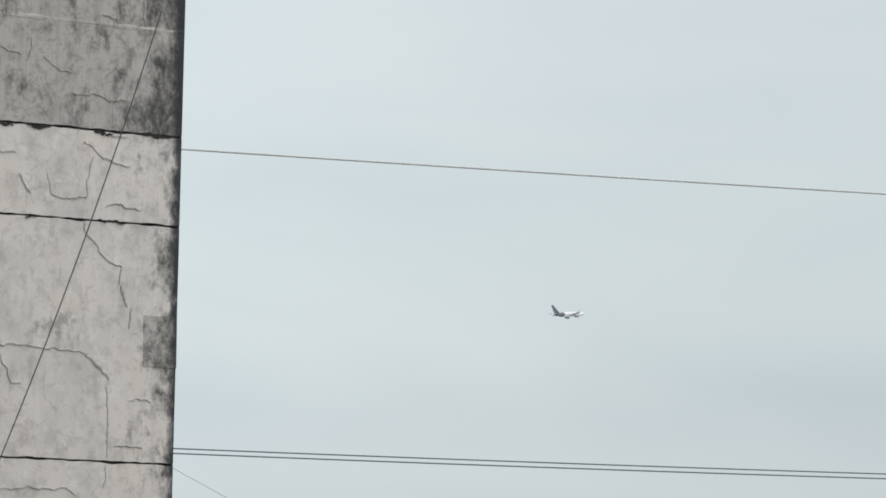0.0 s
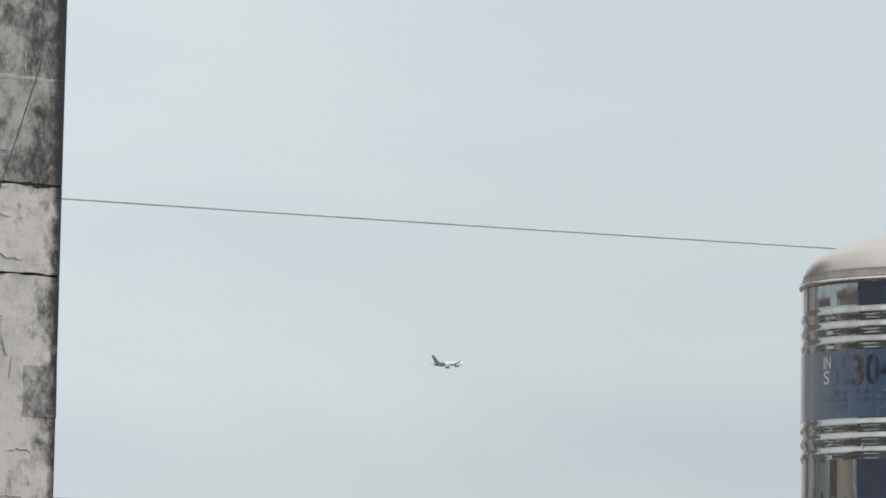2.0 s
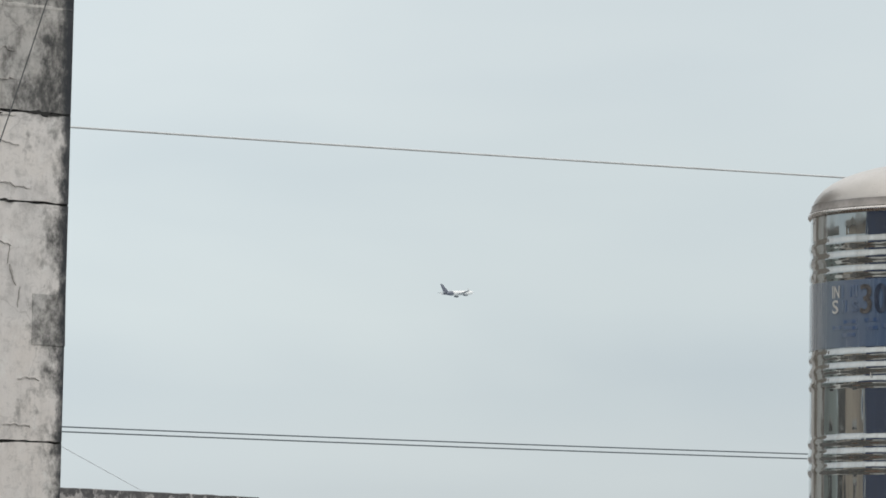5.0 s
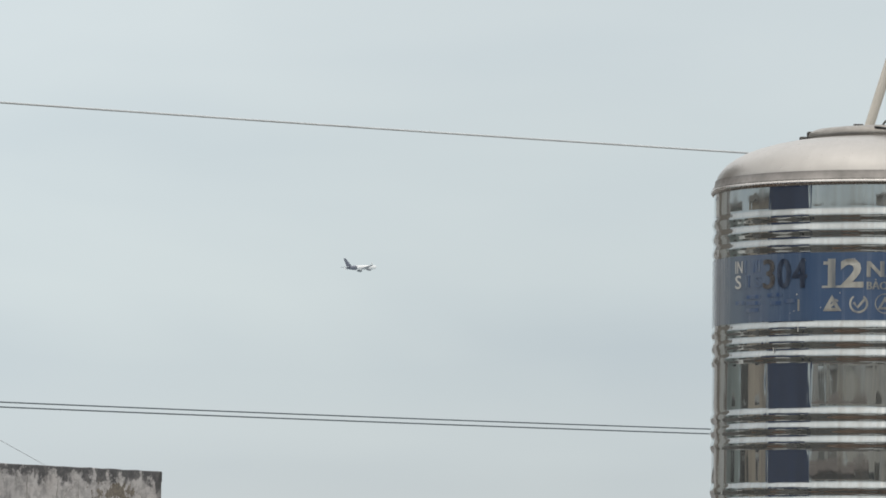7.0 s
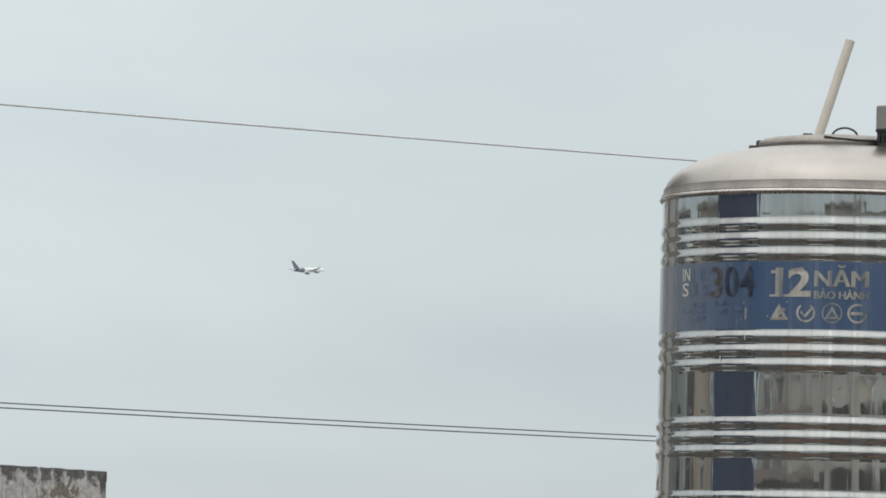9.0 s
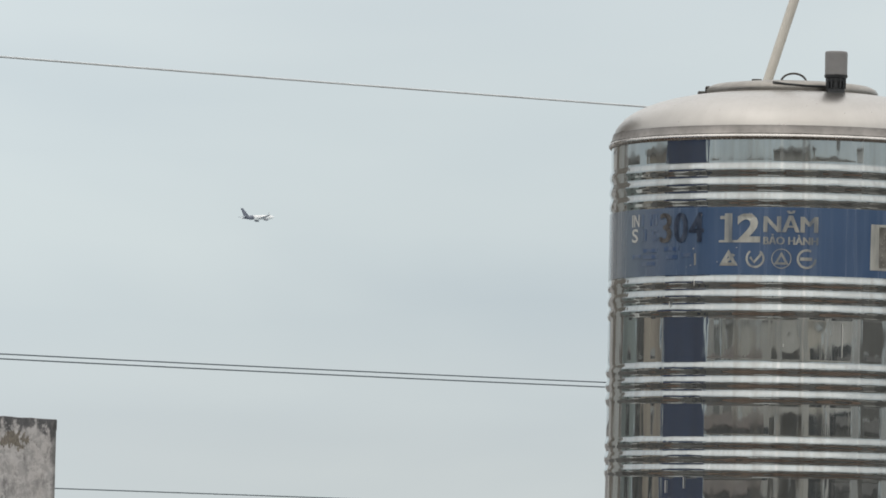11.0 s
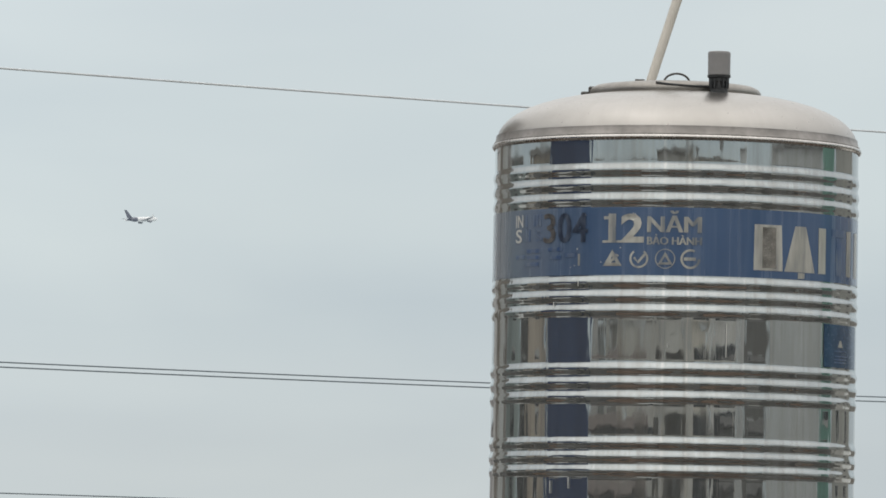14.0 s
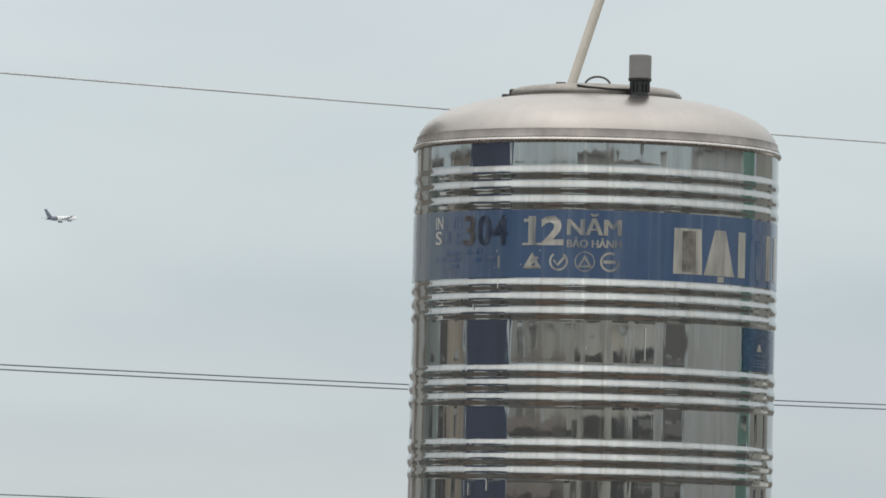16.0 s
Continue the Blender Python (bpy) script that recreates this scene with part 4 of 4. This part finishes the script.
# ---- the neighbourhood round the tank, seen mirrored in its shell ----
def town_house(a0, a1, dist, top, material, label, cols=3, rows=2, depth=7.0, win=(1.1, 1.3), sill=1.0, name="town_house"):
    """A house that faces the tank, between two bearings from it (0 is towards the balcony, positive to the right of it)."""
    c = Vector((0, 20, 0))
    p, q = (c + dist * Vector((math.sin(radians(a)), -math.cos(radians(a)), 0)) for a in (a0, a1))
    w = (q - p).length
    # local x runs along the facade, local -y looks to the tank
    d = (p - q).normalized()
    h = thing(name, Matrix.Translation(q) @ Matrix.Rotation(math.atan2(d.y, d.x), 4, "Z"), label, "house")
    part("wall", boxed(0, w, 0, depth, 0, top), material, h)
    part("roof", boxed(-0.12, w + 0.12, -0.12, depth, top, top + 0.14, bevel=0.02), M_CONC, h)
    for r in range(rows):
        for k in range(cols):
            x = w * (k + 0.5) / cols
            z = top - sill - win[1] - r * 3.2
            fr = bmesh.new()
            for bx in ((x - win[0] / 2 - 0.07, x - win[0] / 2, z, z + win[1]), (x + win[0] / 2, x + win[0] / 2 + 0.07, z, z + win[1]),
                       (x - win[0] / 2 - 0.07, x + win[0] / 2 + 0.07, z + win[1], z + win[1] + 0.07), (x - win[0] / 2 - 0.12, x + win[0] / 2 + 0.12, z - 0.09, z), (x - 0.03, x + 0.03, z, z + win[1])):
                box(fr, bx[0], bx[1], -0.06, 0.0, bx[2], bx[3])
            fo = part("window", fr, M_FRAME, h)
            part("pane", boxed(x - win[0] / 2, x + win[0] / 2, -0.02, -0.004, z, z + win[1]), M_GLASS, fo)
    return h


def paint(name, c, v=0.15):
    return plain(name, c, 0.85, v, 0.5, bump=0.1)


# pale front added out of view to lighten the shell's left edge
town_house(-140, -130, 8, 11.4, paint("light_grey_paint", (0.62, 0.62, 0.60)), "unseen light grey house, added to pale the tank's left edge", 0, 0, depth=6.0)
town_house(-128, -112, 14, 11.28, paint("grey_green_paint", (0.50, 0.58, 0.56)), "grey-green painted town house", 1, 2, win=(0.9, 1.6))
town_house(-111.5, -103, 17, 11.25, paint("dark_brown_paint", (0.10, 0.095, 0.09)), "dark weathered town house", 1, 2)
town_house(-102.5, -86, 13, 11.33, paint("tan_paint", (0.60, 0.51, 0.41)), "tan plastered town house", 1, 1, win=(0.7, 1.6), sill=1.2)
town_house(-85, -53, 12, 12.6, paint("deep_blue_paint", (0.003, 0.030, 0.115)), "tall dark blue clad town house", 2, 2, win=(0.9, 1.2), sill=3.2)
town_house(-52, -47, 27, 11.8, paint("pale_grey_paint", (0.55, 0.53, 0.49)), "narrow pale grey town house", 0, 0)
town_house(-46.8, -43.5, 25, 11.3, paint("moss_paint", (0.22, 0.22, 0.20)), "narrow dark mossy town house", 0, 0)
town_house(-43.2, -40.2, 27, 11.65, paint("chalk_paint", (0.68, 0.66, 0.60)), "narrow chalk white town house", 0, 0)
town_house(-40, -36.2, 26, 11.5, paint("taupe_paint", (0.26, 0.24, 0.21)), "narrow taupe town house", 1, 1, win=(0.8, 1.8))
town_house(-36, -30.5, 26, 11.55, paint("sand_paint", (0.55, 0.51, 0.44)), "narrow sand coloured town house", 1, 1, win=(1.2, 1.6), sill=1.8)
town_house(-30, -20.5, 28, 11.75, paint("cream_paint", (0.62, 0.59, 0.53)), "cream plastered town house", 0, 0)
# in the next three, dark panes stand for the shade inside wide openings
town_house(-20, -11.5, 25, 11.5, paint("worn_white_paint", (0.66, 0.635, 0.585)), "worn white town house", 1, 1, win=(2.8, 2.4), sill=1.5)
town_house(11.5, 22, 25, 11.6, paint("beige_paint", (0.78, 0.72, 0.62)), "beige plastered house with a wide opening", 1, 1, win=(3.9, 3.2), sill=0.95)
town_house(22.5, 40, 24, 11.65, paint("ash_paint", (0.78, 0.74, 0.68)), "ash plastered house with a wide dark opening", 1, 1, win=(6.2, 3.2), sill=0.9)
town_house(40.4, 44, 23, 12.3, paint("bright_white_paint", (0.72, 0.71, 0.68)), "slim white stair tower", 0, 0)
town_house(44.5, 60, 22, 11.4, paint("soot_paint", (0.15, 0.14, 0.125)), "soot-dark brick town house", 2, 1, win=(1.0, 0.9))
shed = town_house(61, 104, 14, 11.6, paint("pale_green_sheet", (0.68, 0.69, 0.67)), "long shed clad in pale green sheets", 0, 0)
for k in range(7):
    part("batten", boxed(0.8 + 1.45 * k, 0.86 + 1.45 * k, -0.05, 0.0, 3.0, 11.6), M_FRAME, shed)
town_house(105, 116, 16, 12.8, paint("green_paint", (0.19, 0.40, 0.32)), "narrow green painted town house", 1, 3, win=(1.4, 1.0), sill=1.6)
town_house(118, 146, 15, 12.0, paint("stone_grey_paint", (0.48, 0.47, 0.43)), "stone grey town house", 2, 1)
# low rust-red roofs below the tank
for k, (a, d, z) in enumerate(((-120, 6.5, 6.6), (-88, 6.2, 7.0), (-58, 5.6, 6.2), (-26, 6.5, 6.9), (4, 7.5, 6.0), (32, 6.4, 7.0), (62, 6.2, 6.4), (96, 6.6, 6.8), (128, 6.6, 6.4))):
    c = Vector((0, 20, 0)) + d * Vector((math.sin(radians(a)), -math.cos(radians(a)), 0))
    s = thing("shed", pose(c.x, c.y, 0, 0, 0, a), "low shed with a rusty corrugated roof", "shed", "low sheds")
    part("wall", boxed(-1.4, 1.4, -1.5, 1.5, 0, z), M_CONC, s)
    rb = bmesh.new()
    rows = []
    for y, zz in ((-1.8, z + 0.02), (1.8, z + 0.35)):
        for t in (0.0, 0.02):
            rows.append([rb.verts.new((-1.6 + 3.2 * j / 64, y, zz + t + 0.018 * math.sin(j * 1.57))) for j in range(65)])
    for r0, r1 in ((0, 2), (1, 3), (0, 1), (2, 3)):
        for j in range(64):
            rb.faces.new((rows[r0][j], rows[r0][j + 1], rows[r1][j + 1], rows[r1][j]))
    part("roof", rb, M_RUST, s, "rusty corrugated sheet roof")
# a ring of darker gabled roofs, lower than the tank, between it and the tall houses
rng = random.Random(11)


def gabled_house(a, d, w, eaves, ridge, roof, label):
    """A low house with a ridge roof, its ridge across the line to the tank."""
    c = Vector((0, 20, 0)) + d * Vector((math.sin(radians(a)), -math.cos(radians(a)), 0))
    h = thing("low_house", pose(c.x, c.y, 0, 0, 0, a), label, "house", "low houses")
    part("wall", boxed(-w / 2, w / 2, -1.3, 1.3, 0, eaves), M_CONC, h)
    rb = bmesh.new()
    ends = [[rb.verts.new((x, y, z)) for y, z in ((-1.6, eaves), (0, ridge), (1.6, eaves), (1.6, eaves - 0.08), (0, ridge - 0.1), (-1.6, eaves - 0.08))] for x in (-w / 2 - 0.15, w / 2 + 0.15)]
    for j in range(6):
        rb.faces.new((ends[0][j], ends[0][(j + 1) % 6], ends[1][(j + 1) % 6], ends[1][j]))
    for e in ends:
        rb.faces.new((e[0], e[1], e[4], e[5]))
        rb.faces.new((e[1], e[2], e[3], e[4]))
    part("roof", rb, roof, h)


for k in range(40):
    a = -150 + 300 * k / 39
    d = 10.2 + rng.uniform(-1.6, 1.6)
    if abs(a) > 116:
        d = 7.2
    gabled_house(a, d, rng.uniform(0.8, 1.6), 8.2 + rng.uniform(-0.25, 0.2), 8.85 + rng.uniform(-0.2, 0.2), rng.choice((M_RUST, M_TILE, M_TAR, M_TAR, M_TAR, M_CONC, M_FRAME)), "low house with a dark weathered ridge roof")
for a, d, w, z in ((-47, 21, 3.6, 10.35), (-38, 21.5, 3.4, 10.42), (-29, 21, 3.2, 10.3), (-20.5, 21.5, 3.0, 10.45), (33.5, 20.5, 3.4, 10.42), (53, 19, 3.4, 10.3)):
    gabled_house(a, d, w, z - 0.42, z, rng.choice((M_TILE, M_TAR)), "dark-roofed house before the taller row")
# the house with the balcony from which one looks
hb = thing("balcony_house", pose(0, -1.4, 0), "pale house with an open balcony", "house")
M_PALE = paint("pale_house_paint", (0.74, 0.70, 0.63))
part("wall", boxed(-4.4, 4.4, -0.3, 0.0, 0, 7.4), M_PALE, hb)
for x0, x1 in ((-4.4, -4.15), (-2.8, -1.9), (2.35, 4.4)):
    part("wall", boxed(x0, x1, -0.3, 0.0, 7.4, 10.5), M_PALE, hb)
part("lintel", boxed(-4.4, 4.4, -0.3, 0.0, 10.5, 11.9), M_PALE, hb)
for x in (-3.7, -3.25):
    part("window_bar", boxed(x - 0.03, x + 0.03, -0.2, -0.12, 7.4, 10.5), M_FRAME, hb)
for x in (-1.2, 1.0):
    part("door_post", boxed(x - 0.05, x + 0.05, -0.22, -0.1, 7.4, 10.5), M_FRAME, hb)
part("back_wall", boxed(-4.4, 4.4, -5.2, -5.0, 0, 11.9), M_PALE, hb)
part("roof", boxed(-4.5, 4.5, -5.3, 0.5, 11.9, 12.05, bevel=0.02), M_CONC, hb)
part("balcony_slab", boxed(-3.4, 3.4, -5.0, 2.2, 7.25, 7.4), M_CONC, hb)
for x0, x1 in ((-4.4, -4.2), (4.2, 4.4)):
    part("side_wall", boxed(x0, x1, -5.0, -0.3, 0, 11.9), M_PALE, hb)
for x0 in (-2.62, 2.56):
    part("pillar", boxed(x0, x0 + 0.36, 0.01, 0.42, 7.4, 11.88, bevel=0.02), M_FRAME, hb, "white square pillar")
rail = part("railing", boxed(-3.4, 3.4, 2.12, 2.18, 8.36, 8.42), M_FRAME, hb)
for k in range(35):
    x = -3.36 + 6.72 * k / 34
    part("baluster", boxed(x - 0.012, x + 0.012, 2.138, 2.162, 7.4, 8.36), M_FRAME, rail)
# two small rooftop tanks on the far roofs
for a, d, z in ((7.5, 22.6, 12.05), (28, 26, 11.79)):
    c = Vector((0, 20, z)) + d * Vector((math.sin(radians(a)), -math.cos(radians(a)), 0))
    if a < 10:
        c = Vector((2.9, -2.6, 12.05))
    rt = thing("rooftop_tank", pose(c.x, c.y, c.z), "small steel rooftop tank on a stand", "water tank", "rooftop tanks")
    part("body", lathe([(0.0, 0.7), (0.4, 0.7), (0.42, 0.75), (0.42, 1.6), (0.3, 1.75), (0.0, 1.8)], 24), M_DULL, rt, smooth=False)
    for k in range(4):
        q = radians(45 + 90 * k)
        part("leg", boxed(0.3 * math.cos(q) - 0.03, 0.3 * math.cos(q) + 0.03, 0.3 * math.sin(q) - 0.03, 0.3 * math.sin(q) + 0.03, 0.0, 0.71), M_DULL, rt)
